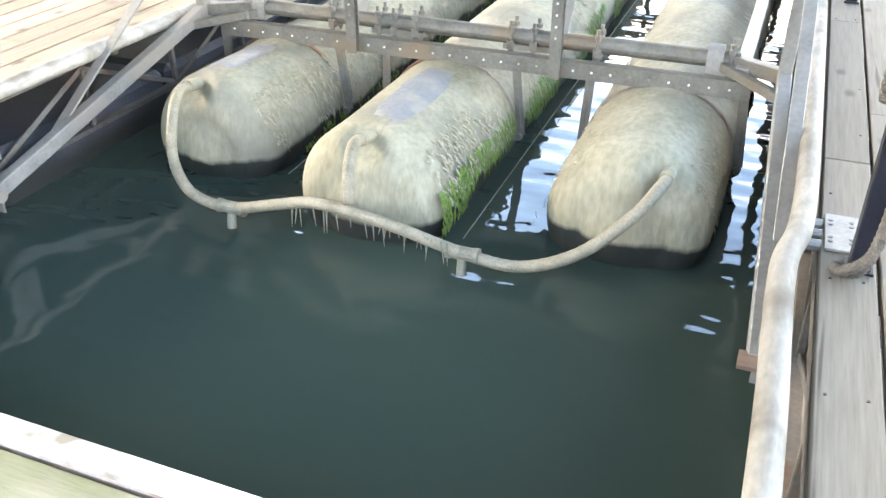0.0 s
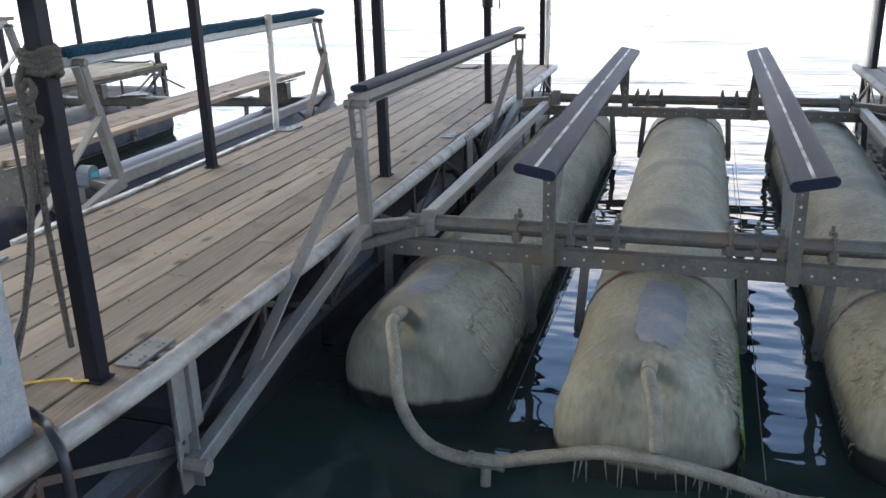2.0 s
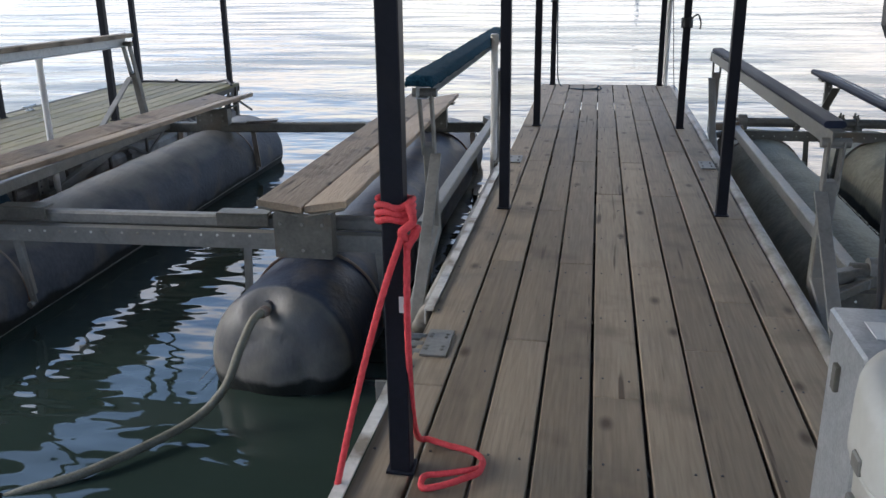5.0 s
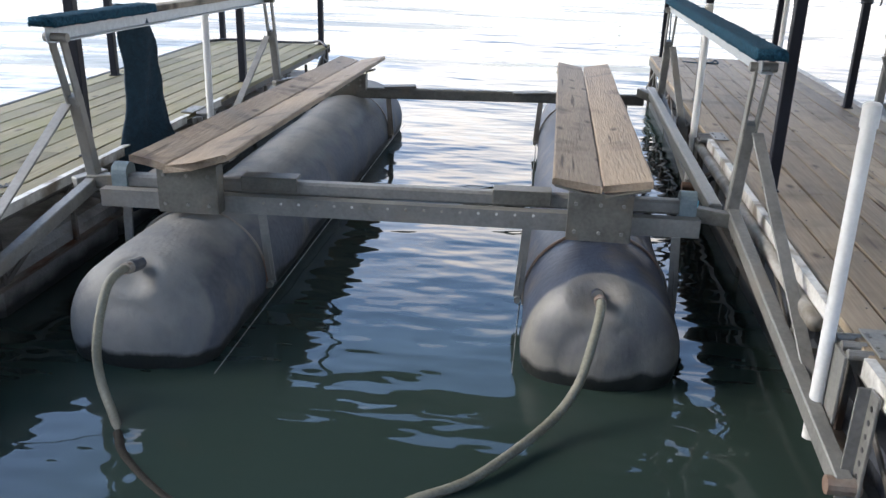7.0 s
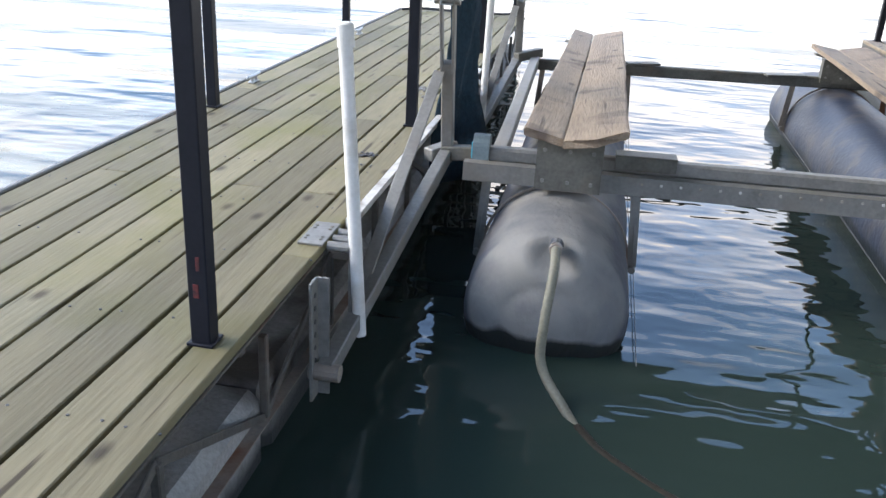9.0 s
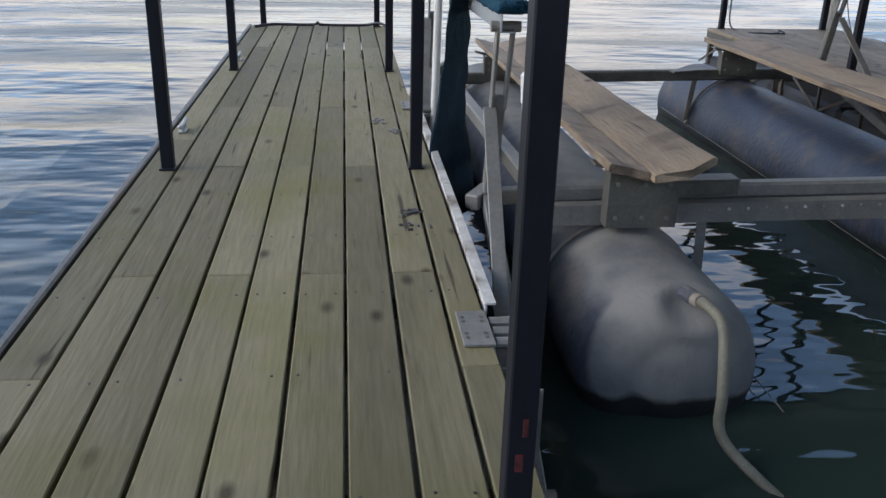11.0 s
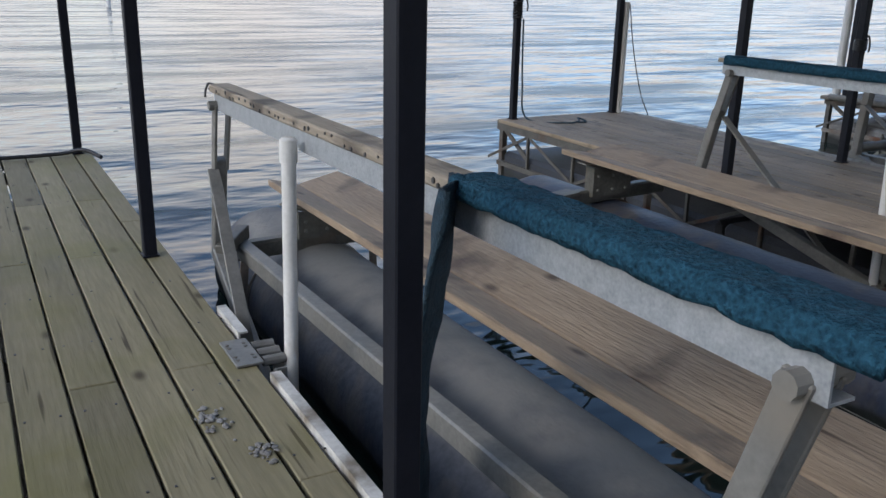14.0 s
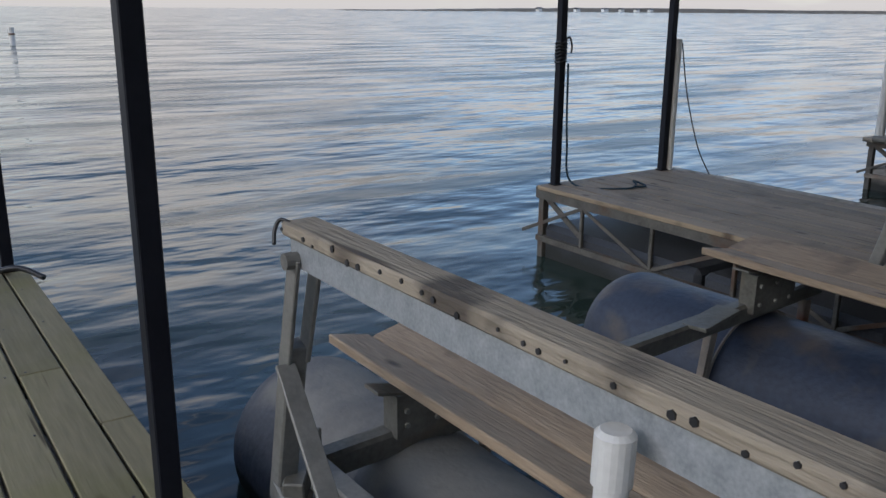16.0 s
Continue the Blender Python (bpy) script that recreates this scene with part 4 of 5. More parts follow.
# guide rail beside the green dock: bare timber on a steel channel
part("guide_channel", profile((-4.02, 2.15, 0.865), (-3.985, 5.68, 0.81), channel(0.06, 0.085)), M_ZINC, lift_b)
rail = part("guide_timber", bar((-4.01, 2.11, 0.925), (-3.98, 5.7, 0.868), 0.105, 0.04, 0.006), M_RAIL_WOOD, lift_b, "bare weathered guide timber with old fixing holes")
# old fixing holes: their inner dark is painted as black studs
bm = bmesh.new()
rr = random.Random(9)
for k in range(44):
    t = (k + 0.5) / 44
    p = Vector((-4.01, 2.11, 0.925)).lerp(Vector((-3.98, 5.7, 0.868)), t)
    q = p + Vector((-0.0525, rr.uniform(-0.035, 0.035), rr.uniform(-0.01, 0.01)))
    rod(q + Vector((0.01, 0, 0)), q + Vector((-0.004, 0, 0)), rr.uniform(0.004, 0.0095), 6, bm=bm)
tagged(part("perforation", bm, M_BLACK, rail), kind="stuff").location = (0, 0, 0)


def carpet_wrap(x0, y0, z0, x1, y1, z1, w, drop):
    """Pile carpet folded over a rail, with an uneven fuzzy skin."""
    bm = bmesh.new()
    nseg = 60
    prof = []
    for k in range(15):
        a = math.pi * k / 14
        prof.append(((w / 2) * (1 if math.cos(a) >= 0 else -1) * abs(math.cos(a)) ** 0.45, 0.02 * math.sin(a) ** 0.6))
    prof = [(w / 2 + 0.004, -drop), (w / 2 + 0.006, -drop / 2)] + prof + [(-w / 2 - 0.006, -drop / 2), (-w / 2 - 0.004, -drop)]
    prof += [(-w / 2 + 0.01, -drop + 0.004), (w / 2 - 0.01, -drop + 0.004)]
    rows = []
    for k in range(nseg + 1):
        t = k / nseg
        c = Vector((x0 + (x1 - x0) * t, y0 + (y1 - y0) * t, z0 + (z1 - z0) * t))
        rows.append([bm.verts.new(c + Vector((p + 0.007 * noise.noise((c.y * 22, p * 60, q * 60)), 0, q + 0.007 * noise.noise((c.y * 25, p * 50, 7 + q * 50))))) for p, q in prof])
    m_ = len(prof)
    for a, b_ in zip(rows, rows[1:]):
        for i in range(m_):
            bm.faces.new((a[i], a[(i + 1) % m_], b_[(i + 1) % m_], b_[i]))
    bm.faces.new(rows[0])
    bm.faces.new(rows[-1][::-1])
    return bm


cw = part("carpet_cover", carpet_wrap(-4.01, 2.06, 0.945, -4.0, 3.24, 0.925, 0.135, 0.034), M_CARPET, lift_b, "teal blue pile carpet over the rail", smooth=True)
# torn carpet strip hanging from the end of the cover
bm = bmesh.new()
rows = []
for k in range(29):
    t = k / 28
    z = 0.94 - 1.4 * t
    w = 0.08 + 0.02 * math.sin(t * 9) + 0.2 * max(0, t - 0.3)
    cx, cy = -4.075 + 0.02 * math.sin(t * 7), 3.18 + 0.04 * math.sin(t * 5) + 0.25 * t
    ring = []
    for i in range(9):
        u = i / 8 - 0.5
        ring.append(Vector((cx - 0.03 + u * w * 1.6 + 0.018 * math.sin(u * 8 + t * 6) + 0.015 * noise.noise((u * 5, t * 9, 1)), cy + u * w * 2, z + 0.012 * noise.noise((u * 9, t * 3, 5)))))
    rows.append([bm.verts.new(p) for p in ring] + [bm.verts.new(p + Vector((0.012, 0, 0))) for p in reversed(ring)])
for a, b_ in zip(rows, rows[1:]):
    for i in range(18):
        bm.faces.new((a[i], a[(i + 1) % 18], b_[(i + 1) % 18], b_[i]))
bm.faces.new(rows[0])
bm.faces.new(rows[-1][::-1])
part("hanging_strip", bm, M_CARPET_DARK, cw, "torn dark carpet strip hanging to the water", smooth=True).location = (0, 0, 0)
part("guide_channel", profile((-0.38, 2.16, 0.865), (-0.38, 5.86, 0.85), channel(0.06, 0.085)), M_ZINC, lift_b)
part("guide_timber", bar((-0.38, 2.13, 0.915), (-0.38, 5.89, 0.9), 0.11, 0.03, 0.005), M_RAIL_WOOD, lift_b)
part("carpet_cover", carpet_wrap(-0.38, 2.09, 0.93, -0.38, 5.82, 0.915, 0.135, 0.04), M_CARPET, lift_b, "teal blue pile carpet over the rail", smooth=True)


# hose colour darkened to imitate the dimming of water above it
M_SUNK = surf("water_darkened_hose", (0.016, 0.014, 0.01), (0.034, 0.029, 0.021), 20, 0.6, bump=0.3, fine=80, spec=0.1)

# ---- hoses ----
def hose(points, r, mat, label, tees):
    t = thing("air_hose", label, "hose", at=points[0][0])
    for line in points:
        part("hose_run", tube(smooth_path(line, 12), r, 12, 0.03), mat, t, smooth=True)
    for p in tees:
        p = Vector(p)
        bm = rod(p + Vector((-0.06, 0, 0)), p + Vector((0.06, 0, 0)), r * 1.15, 12)
        rod(p, p + Vector((0, -0.02, -0.1)), r * 0.8, 12, bm=bm)
        for s in (-1, 1):
            rod(p + Vector((s * 0.055, 0, 0)), p + Vector((s * 0.075, 0, 0)), r * 1.3, 10, bm=bm)
        part("tee_fitting", bm, M_HOSE_GREEN, t, "slimy dark tee fitting")
    return t


hose([[(2.045, 1.145, -0.155), (2.07, 1.02, -0.14), (2.14, 0.86, -0.2), (2.2, 0.74, -0.36), (2.32, 0.66, -0.47), (2.47, 0.63, -0.51), (2.64, 0.62, -0.5), (2.86, 0.6, -0.43), (3.06, 0.58, -0.37), (3.27, 0.57, -0.37), (3.5, 0.59, -0.42), (3.78, 0.62, -0.5), (4.03, 0.65, -0.53), (4.27, 0.68, -0.43), (4.46, 0.78, -0.27), (4.54, 0.92, -0.185), (4.548, 1.07, -0.215)],
      [(3.203, 0.85, -0.15), (3.21, 0.75, -0.135), (3.24, 0.63, -0.2), (3.26, 0.58, -0.34)]], 0.027, M_HOSE,
     "dirty cream ribbed air hose looping between the float tanks", [(2.6, 0.62, -0.505), (3.78, 0.62, -0.5)])
# weed strands that drip from the hose
bm = bmesh.new()
rr = random.Random(3)
for k in range(26):
    x = rr.uniform(2.95, 3.75)
    z = -0.39 - 0.1 * abs(x - 3.2)
    ln = rr.uniform(0.03, 0.12)
    rod((x, 0.585, z), (x + rr.uniform(-0.015, 0.015), 0.58, z - ln), 0.005, 5, 0.001, bm=bm)
weed = part("hanging_weed", bm, M_HOSE_GREEN, None)
tagged(weed, "thin dried weed strands hanging from the hose", "weed", kind="stuff")
hose([[(-3.337, 1.440, -0.12), (-3.332, 1.320, -0.09), (-3.327, 1.180, -0.12), (-3.342, 1.080, -0.32), (-3.332, 1.050, -0.5), (-3.212, 0.920, -0.62), (-3.142, 0.820, -0.66)], [(-1.95, 0.5, -0.66), (-1.82, 0.58, -0.63), (-1.6, 0.72, -0.6), (-1.33, 1.08, -0.56), (-1.2, 1.25, -0.45), (-1.14, 1.36, -0.27), (-1.11, 1.48, -0.17), (-1.106, 1.66, -0.19)]], 0.021, M_HOSE_GREEN,
     "grey-green air hose dipping into the water between two tanks", [])
sunk = [o for o in bpy.data.objects if o.name == "air_hose.001"][0]
# stands in for the submerged run, since the water is opaque
part("sunken_run", tube(smooth_path([(-3.16, 0.84, -0.64), (-3.03, 0.66, -0.643), (-2.72, 0.42, -0.645), (-2.4, 0.34, -0.645), (-2.1, 0.4, -0.644), (-1.9, 0.53, -0.64)], 12), 0.022, 12, 0.03), M_SUNK, sunk, "dark brown run awash at the surface, darkened as if seen through water", smooth=True)
for p_, q_ in (((-3.337, 1.44, -0.115), (-3.335, 1.38, -0.1)), ((-1.106, 1.62, -0.185), (-1.108, 1.56, -0.175))):
    part("hose_cuff", rod(p_, q_, 0.029, 14), M_STEEL_RUST, sunk, "rusty hose clamp")

# ---- guide pipes ----
for x, y, z0, z1, x1, y1 in ((-4.095, 0.93, -0.4, 0.875, -4.17, 0.93), (-4.1, 4.41, -0.4, 0.845, -4.083, 4.394), (-0.275, 1.0, -0.45, 0.905, -0.275, 1.03), (-0.28, 4.55, -0.45, 0.97, -0.28, 4.6)):
    pipe = thing("guide_pipe", "upright white plastic guide pipe with a rounded cap beside the dock", "pipe", "white guide pipes", at=(x, y, z0))
    part("shaft", rod((x, y, z0), (x1, y1, z1 - 0.03), 0.027, 36), M_PVC, pipe, smooth=False)
    d = (Vector((x1, y1, z1)) - Vector((x, y, z0))).normalized()
    tip = Vector((x1, y1, z1))
    bm = rod(tip - d * 0.09, tip - d * 0.008, 0.0325, 20)
    rod(tip - d * 0.008, tip, 0.0325, 20, 0.024, bm=bm)
    part("cap", bm, M_PVC, pipe, "white end cap")

# ---- hinge brackets on the dock edges ----
for x, y, s, z in ((-0.09, 0.955, -1, 0.006), (-0.1, 4.5, -1, 0.006), (-4.293, 1.0, 1, 0.006), (-4.27, 4.48, 1, 0.006), (1.342, 0.265, 1, 0.006), (1.37, 4.45, 1, 0.006), (5.2, 0.42, -1, 0.006), (5.2, 4.6, -1, 0.006)):
    hb = thing("hinge_bracket", "galvanised bolt-down hinge bracket on the dock edge", "bracket", "hinge brackets", at=(x, y, 0))
    part("plate", box((x, y, z), (0.105, 0.25, 0.01), 0.002), M_STEEL, hb)
    for k in (-1, 0, 1):
        part("knuckle", rod((x + s * 0.06, y + k * 0.075, -0.012), (x + s * 0.15, y + k * 0.075, -0.012), 0.02, 10), M_STEEL, hb)
    bm = bmesh.new()
    for dx in (-0.035, 0.03):
        for dy in (-0.075, -0.045, 0.045, 0.075):
            rod((x + dx, y + dy, z + 0.004), (x + dx, y + dy, z + 0.008), 0.008, 6, bm=bm)
    tagged(part("bolt_heads", bm, M_STEEL_DARK, hb), kind="stuff")
    part("drop_plate", box((x + s * 0.155, y, -0.17), (0.012, 0.17, 0.3), 0.002), M_STEEL, hb)

# ---- ropes ----
rope = thing("rope", "frayed tan dock rope knotted round the dark post", "rope", at=(1.297, 0.03, 1.0))


def coil(cx, cy, z0, z1, r, turns, rr_):
    return [Vector((cx + r * math.cos(a), cy + r * math.sin(a), z0 + (z1 - z0) * k / (turns * 24) + 0.006 * math.sin(a * 3.1))) for k, a in [(k, 2 * math.pi * k / 24) for k in range(int(turns * 24) + 1)]]


part("wrap", tube(coil(1.297, 0.033, 1.09, 1.18, 0.052, 4.5, 0), 0.0135, 8, 0.1), M_ROPE, rope, smooth=True)
part("knot", tube(smooth_path([(1.28, -0.03, 1.13), (1.265, -0.045, 1.07), (1.295, -0.055, 1.02), (1.315, -0.04, 1.05), (1.29, -0.035, 1.08), (1.27, -0.055, 1.03), (1.3, -0.055, 0.98), (1.315, -0.035, 0.96), (1.285, -0.05, 0.93), (1.275, -0.04, 0.98)], 10), 0.0125, 8, 0.08), M_ROPE, rope, smooth=True)
part("tail", tube(smooth_path([(1.285, -0.03, 1.0), (1.27, -0.03, 0.8), (1.262, -0.03, 0.6), (1.26, -0.025, 0.35), (1.26, -0.02, 0.15)], 40), 0.011, 8, 0.12), M_ROPE, rope, smooth=True)
part("tail", tube(smooth_path([(1.27, -0.045, 1.0), (1.255, -0.06, 0.75), (1.245, -0.14, 0.45), (1.25, -0.27, 0.2), (1.36, -0.55, 0.05)], 40), 0.011, 8, 0.12), M_ROPE, rope, smooth=True)

red = thing("rope", "bright red dock line tied round the dark post", "rope", at=(-0.033, 0.03, 0))
part("wrap", tube(coil(-0.033, 0.033, 0.80, 0.87, 0.05, 3.5, 0), 0.010, 8, 0.05), M_RED, red, smooth=True)
part("knot", tube(smooth_path([(0.01, 0.0, 0.86), (0.03, -0.03, 0.82), (0.0, -0.04, 0.79), (0.02, -0.01, 0.76), (0.04, -0.02, 0.8), (0.01, -0.02, 0.74)], 8), 0.012, 8, 0.05), M_RED, red, smooth=True)
part("tail", tube(smooth_path([(0.01, -0.02, 0.76), (0.005, -0.02, 0.5), (-0.005, 0.06, 0.2), (-0.01, 0.16, 0.04), (0.02, 0.19, 0.014), (0.09, 0.165, 0.012), (0.155, 0.145, 0.012), (0.2, 0.11, 0.013), (0.21, 0.06, 0.013), (0.17, 0.02, 0.02), (0.1, 0.0, 0.014), (0.045, -0.02, 0.013), (0.05, -0.08, 0.013), (0.1, -0.065, 0.014), (0.16, -0.03, 0.02), (0.205, 0.02, 0.016), (0.21, 0.07, 0.02)], 12), 0.010, 8, 0.05), M_RED, red, smooth=True)
part("tail", tube(smooth_path([(0.0, -0.03, 0.78), (-0.06, -0.05, 0.6), (-0.14, -0.07, 0.3), (-0.2, -0.1, 0.03), (-0.235, -0.12, -0.15), (-0.22, -0.1, -0.3)], 16), 0.010, 8, 0.05), M_RED, red, smooth=True)

grey = thing("rope", "frayed grey dock rope wound round the post foot", "rope", at=(5.25, 0.22, 0))
part("wrap", tube(coil(5.25, 0.22, 0.55, 0.7, 0.06, 5, 0), 0.016, 8, 0.1), M_ROPE, grey, smooth=True)
part("tail", tube(smooth_path([(5.27, 0.15, 0.6), (5.28, 0.13, 0.35), (5.27, 0.12, 0.15), (5.24, 0.14, 0.03), (5.18, 0.17, 0.02), (5.2, 0.12, 0.04), (5.26, 0.1, 0.12), (5.3, 0.14, 0.3)], 16), 0.017, 8, 0.1), M_ROPE, grey, smooth=True)

# short cords on the far posts
for x, y, z0, z1 in ((-0.036, 9.03, 1.02, 1.2), (1.3, 6.05, 0.92, 1.0)):
    cord = thing("cord", "dark cord wound round a roof post with a loose end", "cord", "post cords", at=(x, y, z0))
    part("wrap", tube(coil(x, y, z0, z1, 0.045, 7, 0), 0.009, 6), M_BLACK, cord, smooth=True)
    part("tail", tube(smooth_path([(x + 0.04, y, z1), (x + 0.09, y, z1 + 0.03), (x + 0.12, y, z1 - 0.04), (x + 0.115, y, z1 - 0.1)], 8), 0.008, 6), M_BLACK, cord, smooth=True)
c1 = part("cord", tube(smooth_path([(0.005, 8.98, 1.02), (0.02, 8.97, 0.4), (0.06, 8.92, 0.02), (0.3, 8.55, 0.012), (0.5, 8.6, 0.012), (0.55, 8.68, 0.03), (0.58, 8.6, 0.012), (0.52, 8.52, 0.012), (0.42, 8.56, 0.012)], 10), 0.009, 6), M_CARPET_DARK, None, smooth=True)
tagged(c1, "thin dark teal cord lying on the dock end", "cord")
c2 = part("cord", tube(smooth_path([(1.39, 8.98, 1.17), (1.42, 8.9, 0.7), (1.44, 8.75, 0.25), (1.45, 8.6, 0.012)], 10), 0.006, 6), M_BLACK, None, smooth=True)
tagged(c2, "thin dark cord hanging beside the corner post", "cord")
stub = thing("guide_pipe", "pale upright tube strapped to the corner post", "pipe", at=(1.365, 9.0, 0))
part("shaft", rod((1.365, 9.0, 0.0), (1.365, 9.0, 1.2), 0.03, 16), M_PVC, stub)

# ---- brown dock: power box, tub, hanging control ----
cab = thing("power_box", "grey galvanised dock power box with a blue patch", "cabinet", at=(1.18, -0.47, 0))
part("body", box((1.2, -0.465, 0.35), (0.295, 0.25, 0.7), 0.004), M_ZINC, cab)
part("lid", box((1.2, -0.465, 0.725), (0.315, 0.275, 0.05), 0.006), M_ZINC, cab, "overlapping folded steel lid")
part("label_plate", box((1.14, -0.46, 0.7515), (0.1, 0.09, 0.003), 0.001), M_PVC, cab, "worn paper label on the lid")
part("blue_patch", box((1.3485, -0.495, 0.38), (0.003, 0.17, 0.19), 0.001), M_BLUE, cab, "faded blue painted patch")
part("blue_patch", box((1.2, -0.5915, 0.36), (0.2, 0.003, 0.13), 0.001), M_BLUE, cab, "faded blue painted patch")
part("hasp", box((1.048, -0.42, 0.62), (0.012, 0.03, 0.06), 0.002), M_STEEL_DARK, cab)
for zc_ in (0.6, 0.55):
    part("screw_head", rod((1.3465, -0.4, zc_), (1.352, -0.4, zc_), 0.006, 8), M_BLACK, cab)


def tub_outline(x0, x1, y0, y1, grow=0.0, seg=8):
    """A plan with two broad rounded corners on one side and two tight ones on the other."""
    out = []
    for cx, cy, r, a0 in ((x1, y1, 0.045, 0), (x0, y1, 0.14, 90), (x0, y0, 0.1, 180), (x1, y0, 0.045, 270)):
        px = cx - r if a0 in (0, 270) else cx + r
        py = cy - r if a0 in (0, 90) else cy + r
        for k in range(seg + 1):
            a = radians(a0 + 90 * k / seg)
            out.append((px + (r + grow) * math.cos(a), py + (r + grow) * math.sin(a)))
    return out


def loft(levels):
    bm = bmesh.new()
    rings = [[bm.verts.new((x, y, z(x, y) if callable(z) else z)) for x, y in o] for o, z in levels]
    k = len(rings[0])
    for a, b_ in zip(rings, rings[1:]):
        for i in range(k):
            bm.faces.new((a[i], a[(i + 1) % k], b_[(i + 1) % k], b_[i]))
    bm.faces.new(rings[0][::-1])
    bm.faces.new(rings[-1])
    return bm


TX0, TX1, TY0, TY1 = 0.955, 1.315, -1.08, -0.76
tub = thing("plastic_tub", "tall milky white plastic lidded tub standing on the dock", "tub", at=(1.07, -0.92, 0))
part("body", loft([(tub_outline(TX0, TX1, TY0, TY1, -0.035), 0.004), (tub_outline(TX0, TX1, TY0, TY1, -0.02), 0.02), (tub_outline(TX0, TX1, TY0, TY1, -0.012), 0.4), (tub_outline(TX0, TX1, TY0, TY1, -0.004), 0.68), (tub_outline(TX0, TX1, TY0, TY1, 0.006), 0.69), (tub_outline(TX0, TX1, TY0, TY1, 0.006), 0.705)]), M_TUB, tub, smooth=True)


def slope(base):
    return lambda x, y: base + 0.05 * (y - TY0) / (TY1 - TY0)


lid_levels = [(tub_outline(TX0, TX1, TY0, TY1, -0.002), 0.7), (tub_outline(TX0, TX1, TY0, TY1, 0.01), 0.706), (tub_outline(TX0, TX1, TY0, TY1, 0.012), 0.716), (tub_outline(TX0, TX1, TY0, TY1, 0.011), slope(0.75))]
for k in range(9):
    a_ = math.pi / 2 * k / 8
    lid_levels.append((tub_outline(TX0, TX1, TY0, TY1, 0.009 - 0.042 * (1 - math.cos(a_))), slope(0.785 + 0.04 * math.sin(a_))))
lid_levels.append((tub_outline(TX0, TX1, TY0, TY1, -0.042), slope(0.827)))
part("lid", loft(lid_levels), M_TUB, tub, "deep sloped lid with an embossed wave mark", smooth=True)
for k in range(6):
    pts = [Vector((1.065 + 0.019 * k + 0.0055 * math.sin(2 * math.pi * q / 14), -0.985 + 0.12 * q / 28, 0.8415 + 0.01875 * q / 28)) for q in range(29)]
    part("wave_mark", tube(pts, 0.0038, 8), M_TUB, tub, smooth=True)
part("handle_bar", rod((1.319, -1.0, 0.62), (1.319, -0.86, 0.63), 0.008, 10), M_STEEL, tub, "short metal bar across the handle slot")
# solid black block in place of the slot's shaded opening
part("handle_slot", box((1.31, -0.93, 0.635), (0.012, 0.2, 0.035), 0.012), M_BLACK, tub)
part("handle_slot", box((1.308, -0.94, 0.53), (0.012, 0.17, 0.022), 0.008), M_STEEL_DARK, tub)
for z in (0.72, 0.64):
    part("latch", box((0.944, -0.94, z), (0.012, 0.04, 0.03), 0.003), M_STEEL, tub)
part("blue_lettering", box((0.957, -0.94, 0.5), (0.012, 0.03, 0.18), 0.001), M_BLUE, tub)
part("rivet", rod((1.3, -0.82, 0.33), (1.315, -0.82, 0.33), 0.008, 8), M_BLACK, tub)

ctl = thing("hanging_control", "black hand control hanging on its cable by the post", "control", at=(1.2, -0.06, 1.3))
part("case", loft([([(1.165, -0.09), (1.225, -0.09), (1.225, -0.03), (1.165, -0.03)], 1.31), ([(1.155, -0.1), (1.235, -0.1), (1.235, -0.02), (1.155, -0.02)], 1.34), ([(1.15, -0.1), (1.24, -0.1), (1.24, -0.02), (1.15, -0.02)], 1.5), ([(1.17, -0.08), (1.22, -0.08), (1.22, -0.04), (1.17, -0.04)], 1.52)]), M_BLACK, ctl)
part("cable", tube(smooth_path([(1.195, -0.06, 1.31), (1.2, -0.055, 1.1), (1.22, -0.06, 0.8), (1.24, -0.1, 0.5), (1.235, -0.25, 0.25), (1.2, -0.34, 0.1)], 14), 0.007, 8), M_BLACK, ctl, smooth=True)
part("upper_cable", tube(smooth_path([(1.195, -0.06, 1.51), (1.2, -0.06, 2.4), (1.25, 0.0, ROOF_Z - 0.1)], 10), 0.008, 8), M_BLACK, ctl, smooth=True)
yc = thing("cord", "thin bright yellow cord lying by the post foot", "cord", at=(1.2, -0.1, 0))
part("cord_run", tube(smooth_path([(1.03, -0.12, 0.008), (1.08, -0.06, 0.008), (1.2, 0.0, 0.008), (1.25, -0.03, 0.02), (1.3, -0.012, 0.02)], 10), 0.005, 8), M_YELLOW, yc, smooth=True)
part("cord_run", tube(smooth_path([(1.2, -0.325, 0.04), (1.27, -0.3, 0.02), (1.33, -0.29, 0.01), (1.38, -0.31, 0.01)], 10), 0.006, 8), M_YELLOW, yc, smooth=True)
pc = thing("power_cable", "thick black power cable leaving the box over the dock edge", "cable", at=(1.3, -0.33, 0))
part("cable_run", tube(smooth_path([(1.25, -0.335, 0.1), (1.29, -0.29, 0.05), (1.37, -0.31, 0.025), (1.45, -0.38, 0.05), (1.53, -0.43, 0.0), (1.55, -0.45, -0.15)], 10), 0.017, 10), M_BLACK, pc, smooth=True)
part("gland", rod((1.25, -0.345, 0.105), (1.25, -0.325, 0.1), 0.026, 12), M_STEEL_DARK, pc)

